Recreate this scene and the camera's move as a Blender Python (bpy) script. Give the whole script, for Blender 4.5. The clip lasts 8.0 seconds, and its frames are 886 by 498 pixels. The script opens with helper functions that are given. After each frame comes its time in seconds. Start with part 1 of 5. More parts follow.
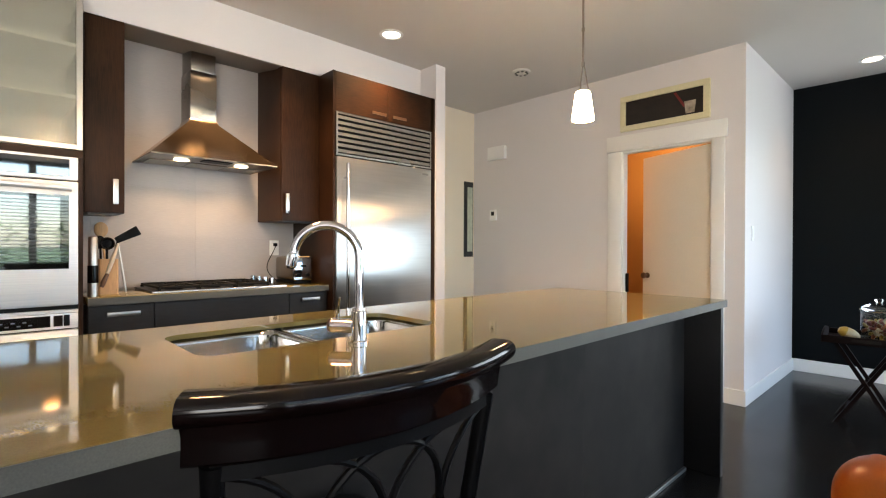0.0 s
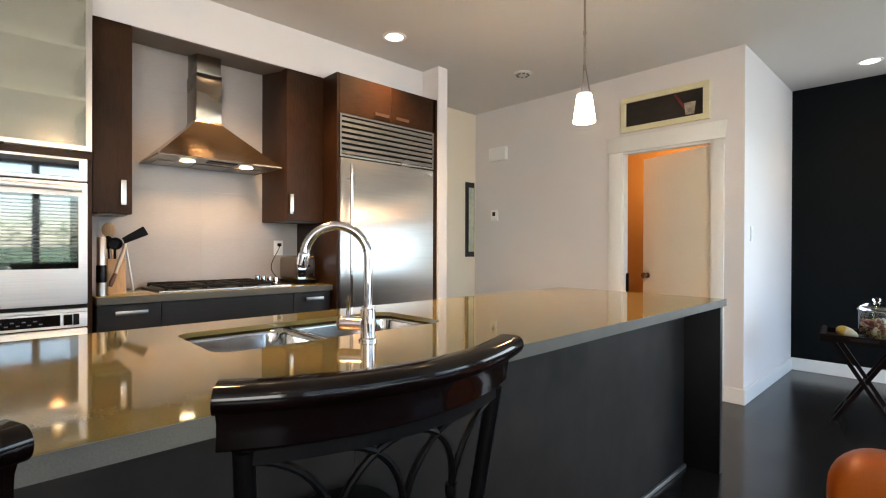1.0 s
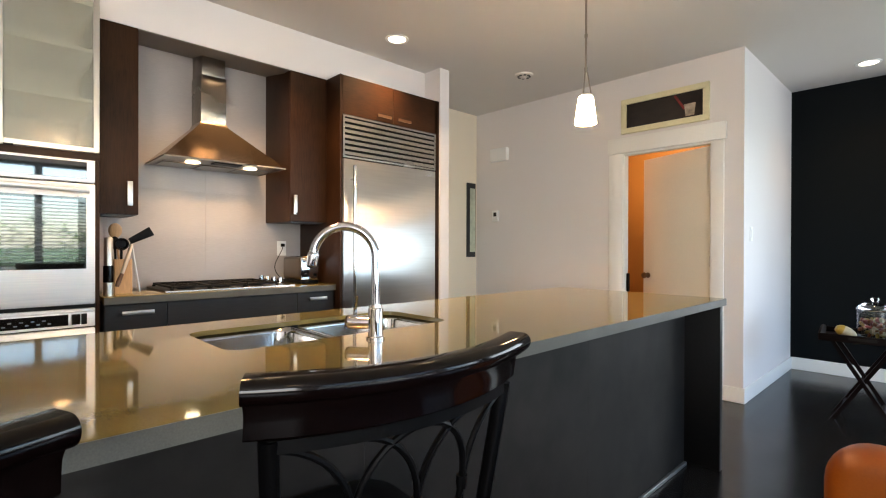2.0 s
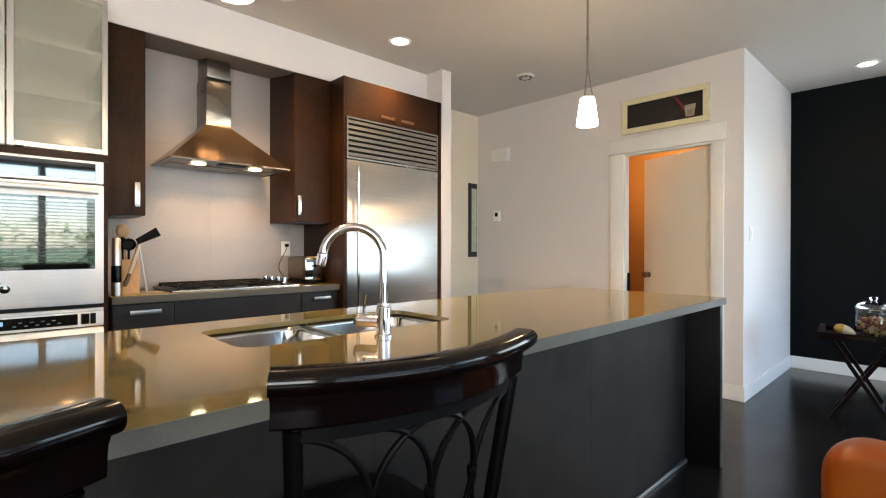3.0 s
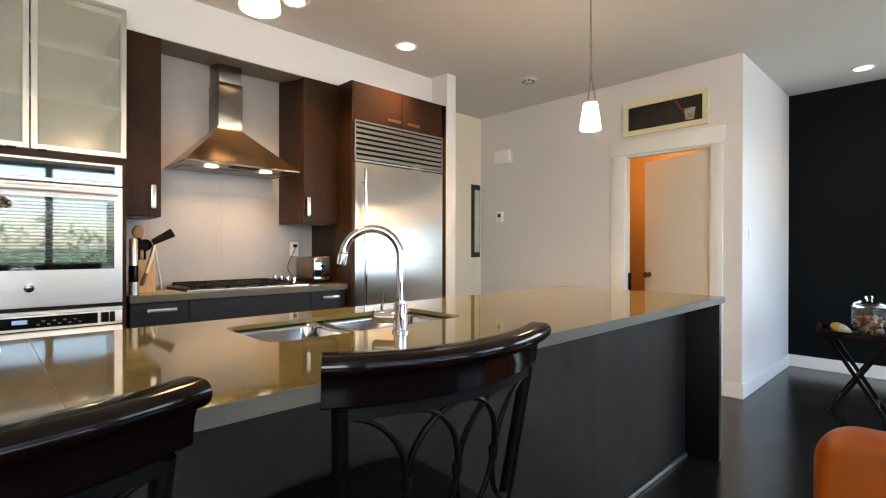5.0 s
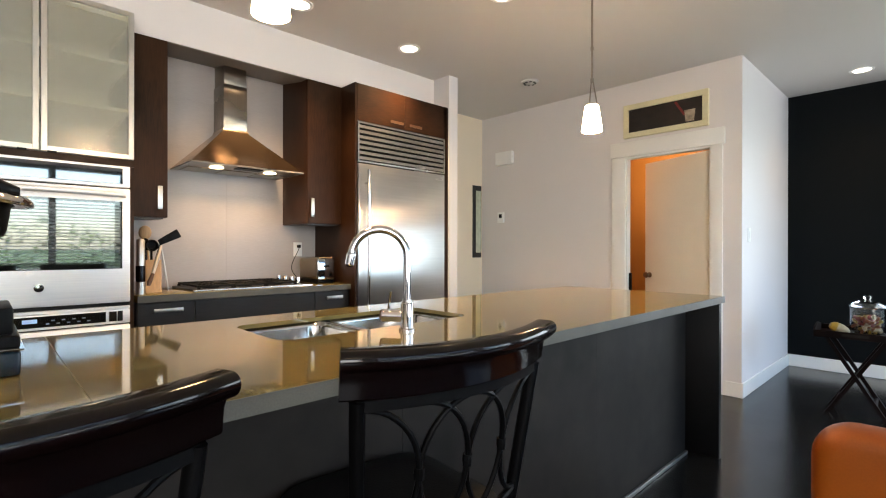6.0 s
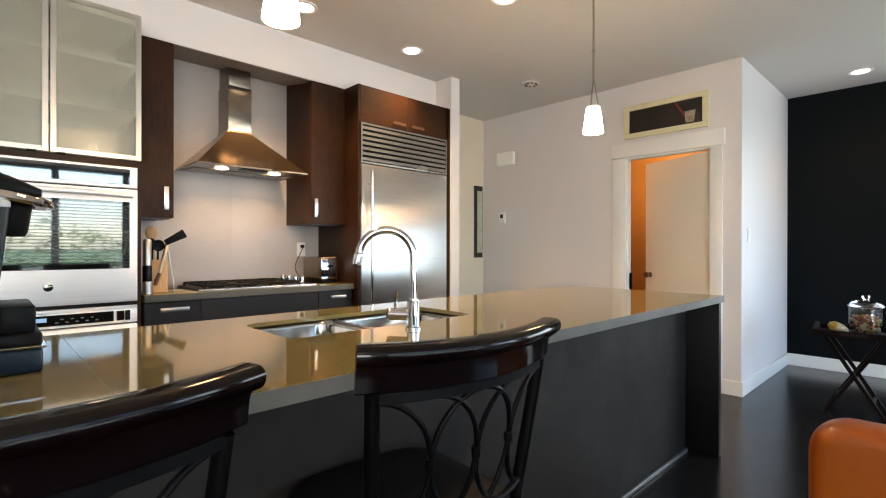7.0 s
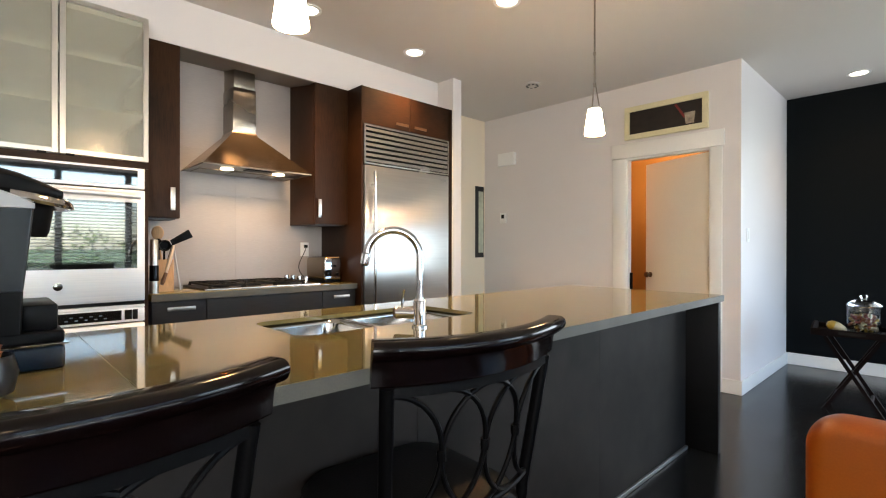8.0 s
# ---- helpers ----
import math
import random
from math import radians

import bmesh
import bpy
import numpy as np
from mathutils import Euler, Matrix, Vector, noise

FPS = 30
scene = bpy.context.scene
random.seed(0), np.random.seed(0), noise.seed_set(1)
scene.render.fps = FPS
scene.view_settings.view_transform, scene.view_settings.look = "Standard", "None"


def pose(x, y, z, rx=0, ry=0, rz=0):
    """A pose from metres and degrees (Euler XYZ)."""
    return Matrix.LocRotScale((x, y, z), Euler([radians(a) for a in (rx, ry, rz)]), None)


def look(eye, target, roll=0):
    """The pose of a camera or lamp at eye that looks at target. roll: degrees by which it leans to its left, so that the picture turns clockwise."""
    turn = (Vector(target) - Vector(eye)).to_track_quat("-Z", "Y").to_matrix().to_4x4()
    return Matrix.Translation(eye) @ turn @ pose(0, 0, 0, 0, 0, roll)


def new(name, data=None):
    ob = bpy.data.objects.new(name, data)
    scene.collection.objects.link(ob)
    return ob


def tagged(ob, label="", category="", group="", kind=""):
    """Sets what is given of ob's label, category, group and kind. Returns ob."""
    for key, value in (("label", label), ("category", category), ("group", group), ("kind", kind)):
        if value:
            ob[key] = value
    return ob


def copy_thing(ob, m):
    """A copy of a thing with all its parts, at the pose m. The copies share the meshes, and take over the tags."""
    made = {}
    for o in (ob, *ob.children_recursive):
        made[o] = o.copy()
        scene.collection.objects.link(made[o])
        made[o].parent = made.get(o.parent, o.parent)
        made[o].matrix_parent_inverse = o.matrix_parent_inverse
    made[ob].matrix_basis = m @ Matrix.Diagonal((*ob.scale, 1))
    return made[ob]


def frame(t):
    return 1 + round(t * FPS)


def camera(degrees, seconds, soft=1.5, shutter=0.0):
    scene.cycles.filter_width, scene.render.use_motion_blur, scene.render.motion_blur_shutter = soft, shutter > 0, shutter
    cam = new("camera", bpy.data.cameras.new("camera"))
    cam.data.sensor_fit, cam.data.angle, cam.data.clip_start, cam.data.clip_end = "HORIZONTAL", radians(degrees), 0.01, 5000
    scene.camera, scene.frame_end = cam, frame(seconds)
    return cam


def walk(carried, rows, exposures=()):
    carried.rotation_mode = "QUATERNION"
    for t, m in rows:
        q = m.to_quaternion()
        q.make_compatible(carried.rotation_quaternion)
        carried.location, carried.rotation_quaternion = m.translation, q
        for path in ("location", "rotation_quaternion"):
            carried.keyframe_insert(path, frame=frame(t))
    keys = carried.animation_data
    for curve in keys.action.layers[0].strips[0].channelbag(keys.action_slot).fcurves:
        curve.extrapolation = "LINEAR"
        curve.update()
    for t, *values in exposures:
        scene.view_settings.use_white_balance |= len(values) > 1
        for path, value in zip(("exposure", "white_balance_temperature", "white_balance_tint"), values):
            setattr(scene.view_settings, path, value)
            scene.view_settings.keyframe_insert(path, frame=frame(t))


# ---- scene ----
cam = camera(85.0, 8.0, soft=1.15)
PATH = [
    (0, (0.091, 0.05, 1.203), (-1.355, 1.432, 1.194), 0.2),
    (0.5, (0.097, 0.031, 1.203), (-1.348, 1.413, 1.194), 0.2),
    (1, (0.105, 0.009, 1.202), (-1.341, 1.392, 1.194), 0.2),
    (1.5, (0.11, -0.008, 1.202), (-1.335, 1.375, 1.195), 0.2),
    (3, (0.127, -0.063, 1.202), (-1.318, 1.319, 1.195), 0.1),
    (3.5, (0.134, -0.082, 1.202), (-1.311, 1.301, 1.195), 0.1),
    (4, (0.14, -0.103, 1.202), (-1.305, 1.279, 1.196), 0.1),
    (4.5, (0.149, -0.13, 1.202), (-1.296, 1.253, 1.196), 0.1),
    (6, (0.169, -0.192, 1.201), (-1.275, 1.191, 1.198), 0.1),
    (6.5, (0.175, -0.211, 1.201), (-1.269, 1.172, 1.197), 0.1),
    (7, (0.181, -0.229, 1.201), (-1.263, 1.154, 1.198), 0.1),
    (7.5, (0.188, -0.248, 1.2), (-1.256, 1.135, 1.197), 0.1),
    (8, (0.194, -0.269, 1.201), (-1.25, 1.115, 1.198), 0.1),
]
walk(cam, [(t, look(eye, target, roll)) for t, eye, target, roll in PATH])

# ---- world, sun and lamps ----
world = bpy.data.worlds.new("world")
scene.world = world
world.use_nodes = True
wn = world.node_tree.nodes
sky = wn.new("ShaderNodeTexSky")
sky.sky_type, sky.sun_disc = "NISHITA", False
sky.sun_elevation, sky.sun_rotation = radians(50), radians(188)
wn["Background"].inputs["Strength"].default_value = 0.15
world.node_tree.links.new(sky.outputs["Color"], wn["Background"].inputs["Color"])
sun = new("sun", bpy.data.lights.new("sun", "SUN"))
sun.data.energy, sun.data.angle, sun.data.color = 4.0, radians(0.5), (1.0, 0.95, 0.88)
sun.matrix_world = look((-0.6, -4.2, 5.0), (0.0, 0.0, 0.0))
scene.view_settings.exposure = 2.94

WARM = (1.0, 0.62, 0.30)
DAY = (1.0, 0.95, 0.90)
SHADE_SKY = (0.44, 0.71, 1.0)   # the clear sky on the shaded side
CEIL = 2.76     # ceiling height
EAST = 3.3      # the wall with the windows, across from the range
NORTH = 5.84    # the dark wall
SOUTH = -3.5


def area_lamp(name, m, sx, sy, watts, colour):
    data = bpy.data.lights.new(name, "AREA")
    data.shape, data.size, data.size_y, data.energy, data.color = "RECTANGLE", sx, sy, watts, colour
    ob = new(name, data)
    ob.matrix_world = m
    return ob


def spot_lamp(name, place, watts, colour, degrees=110.0, blend=0.6, radius=0.04):
    data = bpy.data.lights.new(name, "SPOT")
    data.energy, data.color, data.spot_size, data.spot_blend, data.shadow_soft_size = watts, colour, radians(degrees), blend, radius
    ob = new(name, data)
    ob.location = place
    return ob


def point_lamp(name, place, watts, colour, radius=0.03):
    data = bpy.data.lights.new(name, "POINT")
    data.energy, data.color, data.shadow_soft_size = watts, colour, radius
    ob = new(name, data)
    ob.location = place
    return ob


# lamps for the sky's light; the two east ones sit in added, unseen openings
north_fill = area_lamp("daylight_lamp", pose(EAST + 0.02, 4.15, 1.25, 0, 68, 0), 1.3, 2.3, 3.7, SHADE_SKY)
north_fill.data.spread = radians(115)
area_lamp("daylight_lamp", pose(EAST + 0.02, -2.1, 1.45, 0, 90, 0), 1.7, 1.7, 18, DAY)
area_lamp("daylight_lamp", pose(1.4, NORTH + 0.02, 1.60, -90, 0, 0), 2.6, 1.5, 2.5, DAY)
# the last two cans are unseen, added to light the room
CANS = [(-2.744, 2.228), (-2.705, 1.283), (-1.73, 2.13), (-0.352, 5.35), (1.6, 2.2), (1.6, -0.6)]
CAN_WATTS = [20, 21, 13, 3.0, 6, 6]
for (x, y), watts in zip(CANS, CAN_WATTS):
    spot_lamp("can_beam", (x, y, CEIL - 0.03), watts, WARM, 120, 1.0, 0.06)
PENDANTS = [(-1.232, 2.32, 1.866), (-1.240, 0.440, 1.90)]
for x, y, z in PENDANTS:
    point_lamp("pendant_bulb", (x, y, z + 0.03), 5.0, (1.0, 0.70, 0.42))
for y in (0.96, 1.33):
    spot_lamp("hood_beam", (-3.24, y, 1.722), 1.1, WARM, 140, 0.5)
point_lamp("bathroom_light", (-2.0, 5.2, 2.1), 3.0, (1.0, 0.62, 0.30), 0.06)

# ---- materials ----


def nodes_of(name):
    m = bpy.data.materials.new(name)
    m.use_nodes = True
    nt = m.node_tree
    return m, nt, nt.nodes["Principled BSDF"]


def textured(name, col, rough=0.5, metal=0.0, grain=60.0, stretch=(1, 1, 1), var=0.12, patch=2.0, bump=0.05, rvar=0.08,
             coat=0.0, coat_rough=0.05, second=None, spec=0.5, by_object=0.0):
    """Colour with fine grain and broad patches, uneven gloss and a fine relief, in world metres."""
    m, nt, b = nodes_of(name)
    N, L = nt.nodes.new, nt.links.new
    co = N("ShaderNodeTexCoord")
    mp = N("ShaderNodeMapping")
    mp.inputs["Scale"].default_value = stretch
    L(co.outputs["Object"], mp.inputs["Vector"])
    n1, n2 = N("ShaderNodeTexNoise"), N("ShaderNodeTexNoise")
    n1.inputs["Scale"].default_value, n1.inputs["Detail"].default_value = grain, 6
    n2.inputs["Scale"].default_value, n2.inputs["Detail"].default_value = patch, 3
    L(mp.outputs["Vector"], n1.inputs["Vector"])
    L(co.outputs["Object"], n2.inputs["Vector"])
    mix = N("ShaderNodeMix")
    mix.data_type = "RGBA"
    other = second or tuple(max(0.0, c * (1 - 2.5 * var)) for c in col)
    mix.inputs["A"].default_value = (*[min(1.0, c * (1 + var)) for c in col], 1)
    mix.inputs["B"].default_value = (*other, 1)
    add = N("ShaderNodeMath")
    add.operation = "MULTIPLY_ADD"
    L(n2.outputs["Fac"], add.inputs[0])
    add.inputs[1].default_value = 0.5
    half = N("ShaderNodeMath")
    half.operation = "MULTIPLY"
    half.inputs[1].default_value = 0.5
    L(n1.outputs["Fac"], half.inputs[0])
    L(half.outputs[0], add.inputs[2])
    ramp = N("ShaderNodeMapRange")
    ramp.inputs["From Min"].default_value, ramp.inputs["From Max"].default_value = 0.3, 0.7
    L(add.outputs[0], ramp.inputs["Value"])
    L(ramp.outputs["Result"], mix.inputs["Factor"])
    out = mix.outputs["Result"]
    if by_object:
        info, hsv = N("ShaderNodeObjectInfo"), N("ShaderNodeHueSaturation")
        vr = N("ShaderNodeMapRange")
        vr.inputs["To Min"].default_value, vr.inputs["To Max"].default_value = 1 - by_object, 1 + by_object
        L(info.outputs["Random"], vr.inputs["Value"])
        L(vr.outputs["Result"], hsv.inputs["Value"])
        L(out, hsv.inputs["Color"])
        out = hsv.outputs["Color"]
    L(out, b.inputs["Base Color"])
    rr = N("ShaderNodeMapRange")
    rr.inputs["To Min"].default_value, rr.inputs["To Max"].default_value = max(0.0, rough - rvar), rough + rvar
    L(n2.outputs["Fac"], rr.inputs["Value"])
    L(rr.outputs["Result"], b.inputs["Roughness"])
    b.inputs["Metallic"].default_value = metal
    b.inputs["Specular IOR Level"].default_value = spec
    b.inputs["Coat Weight"].default_value, b.inputs["Coat Roughness"].default_value = coat, coat_rough
    if bump:
        bp = N("ShaderNodeBump")
        bp.inputs["Strength"].default_value, bp.inputs["Distance"].default_value = bump, 0.002
        L(n1.outputs["Fac"], bp.inputs["Height"])
        L(bp.outputs["Normal"], b.inputs["Normal"])
    return m


def steel(name, col=(0.62, 0.61, 0.60), rough=0.24, brush=(3, 3, 300), aniso=0.0, turn=0.0, bump=0.05):
    """Brushed stainless steel: fine lines along the brushing."""
    m = textured(name, col, rough, 1.0, grain=1.0, stretch=brush, var=0.05, patch=1.5, bump=bump, rvar=0.05)
    b = m.node_tree.nodes["Principled BSDF"]
    if aniso:
        tan = m.node_tree.nodes.new("ShaderNodeTangent")
        tan.direction_type, tan.axis = "RADIAL", "Z"
        b.inputs["Anisotropic"].default_value, b.inputs["Anisotropic Rotation"].default_value = aniso, turn
        m.node_tree.links.new(tan.outputs["Tangent"], b.inputs["Tangent"])
    return m


def glowing(name, col, strength):
    m, nt, b = nodes_of(name)
    b.inputs["Base Color"].default_value = (*col, 1)
    b.inputs["Emission Color"].default_value, b.inputs["Emission Strength"].default_value = (*col, 1), strength
    return m


def clear_glass(name, col=(1, 1, 1), rough=0.0, ior=1.45):
    m, nt, b = nodes_of(name)
    b.inputs["Base Color"].default_value = (*col, 1)
    b.inputs["Roughness"].default_value, b.inputs["IOR"].default_value = rough, ior
    b.inputs["Transmission Weight"].default_value = 1.0
    return m


WALL = textured("wall_paint", (0.715, 0.68, 0.672), 0.55, grain=180, var=0.015, patch=0.7, bump=0.08, rvar=0.05)
# wall colour warmed to stand for the warm light in the hall
WARM_LIT_WALL = textured("warm_lit_wall_paint", (0.80, 0.69, 0.54), 0.55, grain=180, var=0.015, patch=0.7, bump=0.08)
ORANGE_WALL = textured("terracotta_paint", (0.44, 0.225, 0.065), 0.6, grain=180, var=0.02, patch=0.8, bump=0.08)
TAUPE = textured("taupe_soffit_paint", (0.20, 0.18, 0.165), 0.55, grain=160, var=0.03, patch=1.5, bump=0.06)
DARKWALL = textured("blue_black_paint", (0.0028, 0.0043, 0.0054), 0.6, grain=180, var=0.04, patch=0.8, bump=0.08, spec=0.1)
CEILM = textured("ceiling_paint", (0.635, 0.607, 0.575), 0.7, grain=150, var=0.015, patch=0.6, bump=0.1)
TRIM = textured("white_trim_paint", (0.80, 0.79, 0.76), 0.35, grain=90, var=0.015, patch=3, bump=0.03)
DOORM = textured("door_paint", (0.82, 0.745, 0.62), 0.4, grain=90, var=0.02, patch=1.2, bump=0.03)
PLANK = textured("dark_stained_plank", (0.0108, 0.0099, 0.0095), 0.20, spec=0.36, grain=22, stretch=(1, 14, 14), var=0.22, patch=3, bump=0.04, rvar=0.06, by_object=0.18)
SUBFLOOR = textured("subfloor", (0.008, 0.007, 0.007), 0.7)
WOOD = textured("espresso_veneer_upright", (0.0345, 0.0145, 0.0064), 0.40, spec=0.14, grain=16, stretch=(16, 16, 0.9), var=0.30, patch=2.5, bump=0.12, rvar=0.06)
WOODH = textured("espresso_veneer_level", (0.0345, 0.0145, 0.0064), 0.40, spec=0.14, grain=16, stretch=(16, 0.9, 16), var=0.30, patch=2.5, bump=0.12, rvar=0.06)
CHAR = textured("charcoal_front", (0.017, 0.0155, 0.0155), 0.45, spec=0.35, grain=14, stretch=(14, 0.9, 14), var=0.22, patch=2.0, bump=0.10)
PANEL = textured("charcoal_panel", (0.0142, 0.0114, 0.0097), 0.6, spec=0.16, grain=9, var=0.26, patch=2.6, bump=0.03)
BLACKP = textured("black_panel", (0.006, 0.0056, 0.0056), 0.5, spec=0.25, grain=70, var=0.2, patch=2, bump=0.1)
# olive-grey stone with warm reflections mixed into the base colour
QUARTZ = textured("warm_reflect_quartz", (0.176, 0.144, 0.056), 0.055, grain=420, var=0.10, patch=5, bump=0.0, rvar=0.025, spec=0.62)
TILE = textured("linen_tile", (0.44, 0.405, 0.39), 0.32, grain=40, stretch=(9, 0.6, 9), var=0.05, patch=2, bump=0.15, by_object=0.02)
GROUT = textured("pale_grout", (0.40, 0.37, 0.355), 0.8)
FRIDGE_STEEL = steel("fridge_steel", (0.68, 0.68, 0.67), 0.31, (3, 3, 60), 0.97, 0.0, bump=0.010)
GRILLE_STEEL = steel("grille_steel", (0.52, 0.50, 0.475), 0.26, (260, 2, 260), bump=0.01)
OVEN_STEEL = steel("oven_steel", (0.95, 0.97, 1.0), 0.62, (3, 3, 260), bump=0.010)
# neutral stainless: warm lamp light tints the canopy colour, dark reflections the chimney's
CANOPY_STEEL = steel("warm_lit_canopy_steel", (0.47, 0.335, 0.225), 0.26, (3, 3, 280), bump=0.02)
CHIMNEY_STEEL = steel("dim_lit_chimney_steel", (0.30, 0.265, 0.23), 0.27, (260, 260, 2), 1.0, 0.0, bump=0.01)
RODMETAL = textured("brushed_rod_metal", (0.34, 0.30, 0.26), 0.3, 1.0, grain=200, var=0.05, bump=0.02)
# same stainless, its colour browned for shaded undersides and dim reflections
HOOD_STEEL = steel("dark_toned_steel", (0.27, 0.225, 0.18), 0.30, (3, 3, 280))
SINK_STEEL = steel("sink_steel", (0.56, 0.55, 0.53), 0.11, (200, 4, 4))
CHROME = textured("chrome", (0.64, 0.64, 0.65), 0.06, 1.0, var=0.02, bump=0.0, rvar=0.03)
ALU = textured("aluminium", (0.60, 0.585, 0.56), 0.34, 1.0, grain=200, stretch=(1, 1, 0.05), var=0.04, bump=0.04)
NICKEL = textured("satin_nickel", (0.70, 0.68, 0.65), 0.28, 1.0, grain=200, var=0.03, bump=0.02)
BRONZE = textured("aged_bronze", (0.22, 0.145, 0.09), 0.33, 0.9, grain=120, var=0.1, bump=0.05)
BORDERGLASS = textured("black_border_glass", (0.005, 0.0055, 0.006), 0.03, grain=300, var=0.05, bump=0.0, rvar=0.02, spec=0.9, coat=0.6, coat_rough=0.02)
BLACKGLASS = textured("black_glass", (0.006, 0.007, 0.008), 0.03, grain=300, var=0.05, bump=0.0, rvar=0.02, spec=1.0, coat=1.0, coat_rough=0.02)
FROST = textured("frosted_glass", (0.80, 0.79, 0.68), 0.24, grain=300, var=0.02, patch=1.2, bump=0.0, rvar=0.0, spec=0.35, coat=0.22, coat_rough=0.05)
FROST.node_tree.nodes["Principled BSDF"].inputs["Transmission Weight"].default_value = 0.75
SHELF = textured("white_melamine", (0.80, 0.80, 0.77), 0.4, var=0.02)
IRON = textured("black_cast_iron", (0.008, 0.0075, 0.0075), 0.6, spec=0.15, grain=150, var=0.2, bump=0.2)
BLACKPLASTIC = textured("black_plastic", (0.0030, 0.0030, 0.0033), 0.38, spec=0.09, grain=200, var=0.1, bump=0.04)
NAVYPLASTIC = textured("navy_gloss_plastic", (0.005, 0.012, 0.022), 0.22, spec=0.28, grain=200, var=0.1, bump=0.03)
TANK = textured("smoked_tank_plastic", (0.009, 0.011, 0.014), 0.28, spec=0.3, grain=50, var=0.12, bump=0.02)
WHITEPLASTIC = textured("white_plastic", (0.86, 0.855, 0.84), 0.35, var=0.015, bump=0.02)
STOOLWOOD = textured("mahogany_gloss", (0.0020, 0.0004, 0.00035), 0.6, spec=0.02, grain=14, stretch=(14, 0.9, 14), var=0.35, patch=4, bump=0.04, coat=0.46, coat_rough=0.09)
STOOLMETAL = textured("black_powder_coat", (0.0016, 0.0016, 0.0018), 0.40, spec=0.07, grain=250, var=0.15, bump=0.12)
SEATLEATHER = textured("black_seat_leather", (0.005, 0.0045, 0.0045), 0.6, spec=0.15, grain=160, var=0.2, bump=0.25)
ORANGE = textured("orange_leather", (0.28, 0.070, 0.007), 0.30, spec=0.35, grain=170, var=0.02, patch=4, bump=0.05, second=(0.24, 0.054, 0.005))
TABLEWOOD = textured("dark_cherry_wood", (0.0055, 0.002, 0.0016), 0.42, spec=0.1, grain=18, stretch=(1, 12, 12), var=0.3, bump=0.06)
BEECH = textured("pale_beech", (0.52, 0.33, 0.17), 0.5, grain=16, stretch=(12, 12, 1), var=0.15, bump=0.08)
FRAMEPAINT = textured("cream_frame_paint", (0.72, 0.66, 0.42), 0.45, grain=60, var=0.05, patch=6, bump=0.05)
CANVAS = textured("dark_painted_canvas", (0.016, 0.009, 0.006), 0.4, grain=9, stretch=(1, 1, 3), var=0.45, patch=6, bump=0.05)
LIDGREY = textured("pale_grey_plastic", (0.30, 0.30, 0.30), 0.35, var=0.03, bump=0.02)
TONGWOOD = textured("brown_grip_wood", (0.10, 0.045, 0.02), 0.45, grain=16, stretch=(12, 12, 1), var=0.25)
DRAWERPULL = textured("satin_steel_pull", (0.48, 0.46, 0.43), 0.34, 1.0, grain=200, var=0.05, bump=0.02)
RED = textured("red_paint", (0.18, 0.012, 0.012), 0.4)
PALEPAINT = textured("pale_grey_paint", (0.42, 0.36, 0.28), 0.5, grain=30, var=0.25, patch=14)
SAGE = textured("pale_sage_print", (0.55, 0.58, 0.45), 0.3, grain=20, var=0.15)
BLACKFRAME = textured("black_frame_lacquer", (0.012, 0.012, 0.012), 0.35, var=0.1)
SHADE = glowing("lit_opal_glass", (1.0, 0.70, 0.40), 13.0)
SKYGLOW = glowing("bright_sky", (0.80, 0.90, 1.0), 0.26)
BULB = glowing("lit_can_lens", (1.0, 0.86, 0.66), 1.5)
HOODBULB = glowing("lit_hood_lens", (1.0, 0.80, 0.50), 2.0)
KEYGREY = textured("pale_key_print", (0.16, 0.20, 0.26), 0.4, var=0.1, bump=0.0)
GLINT_GLOW = glowing("display_glint_glow", (0.35, 0.55, 0.9), 0.03)
GLASS = clear_glass("clear_glass", (0.98, 1.0, 0.99))
BLACKGLASS.node_tree.nodes["Principled BSDF"].inputs["IOR"].default_value = 2.0
PANE = clear_glass("window_glass", (0.97, 1.0, 0.99), 0.0, 1.1)
CANDY = [textured("candy_" + n, c, 0.35, grain=40, var=0.15) for n, c in
         (("pink", (0.24, 0.05, 0.045)), ("yellow", (0.36, 0.23, 0.03)), ("orange", (0.24, 0.07, 0.015)), ("cream", (0.42, 0.34, 0.21)))]
# the same quartz, tinted grey-green for the daylight on its front edge
EDGE = textured("daylit_quartz_edge", (0.082, 0.079, 0.065), 0.40, grain=320, var=0.15, patch=5, bump=0.02)
STRIP = textured("grey_floor_strip", (0.07, 0.07, 0.07), 0.45, var=0.08)
ENAMEL = textured("black_enamel", (0.008, 0.0075, 0.0075), 0.35, spec=0.25, var=0.1)
PATIO = textured("pale_patio_concrete", (0.55, 0.54, 0.52), 0.8, grain=20, var=0.08, patch=0.8, bump=0.2)
FENCE = textured("white_fence_paint", (0.78, 0.78, 0.76), 0.6, grain=30, var=0.05)
LAWN = textured("lawn", (0.06, 0.12, 0.03), 0.9, grain=40, var=0.4, patch=0.6, bump=0.3)
LEAF = textured("hedge_leaf", (0.10, 0.17, 0.035), 0.5, grain=6, var=0.4, patch=1.5, bump=0.1)
SIDING = textured("neighbour_siding", (0.10, 0.10, 0.11), 0.7, grain=6, stretch=(1, 1, 10), var=0.2)

# ---- mesh helpers ----


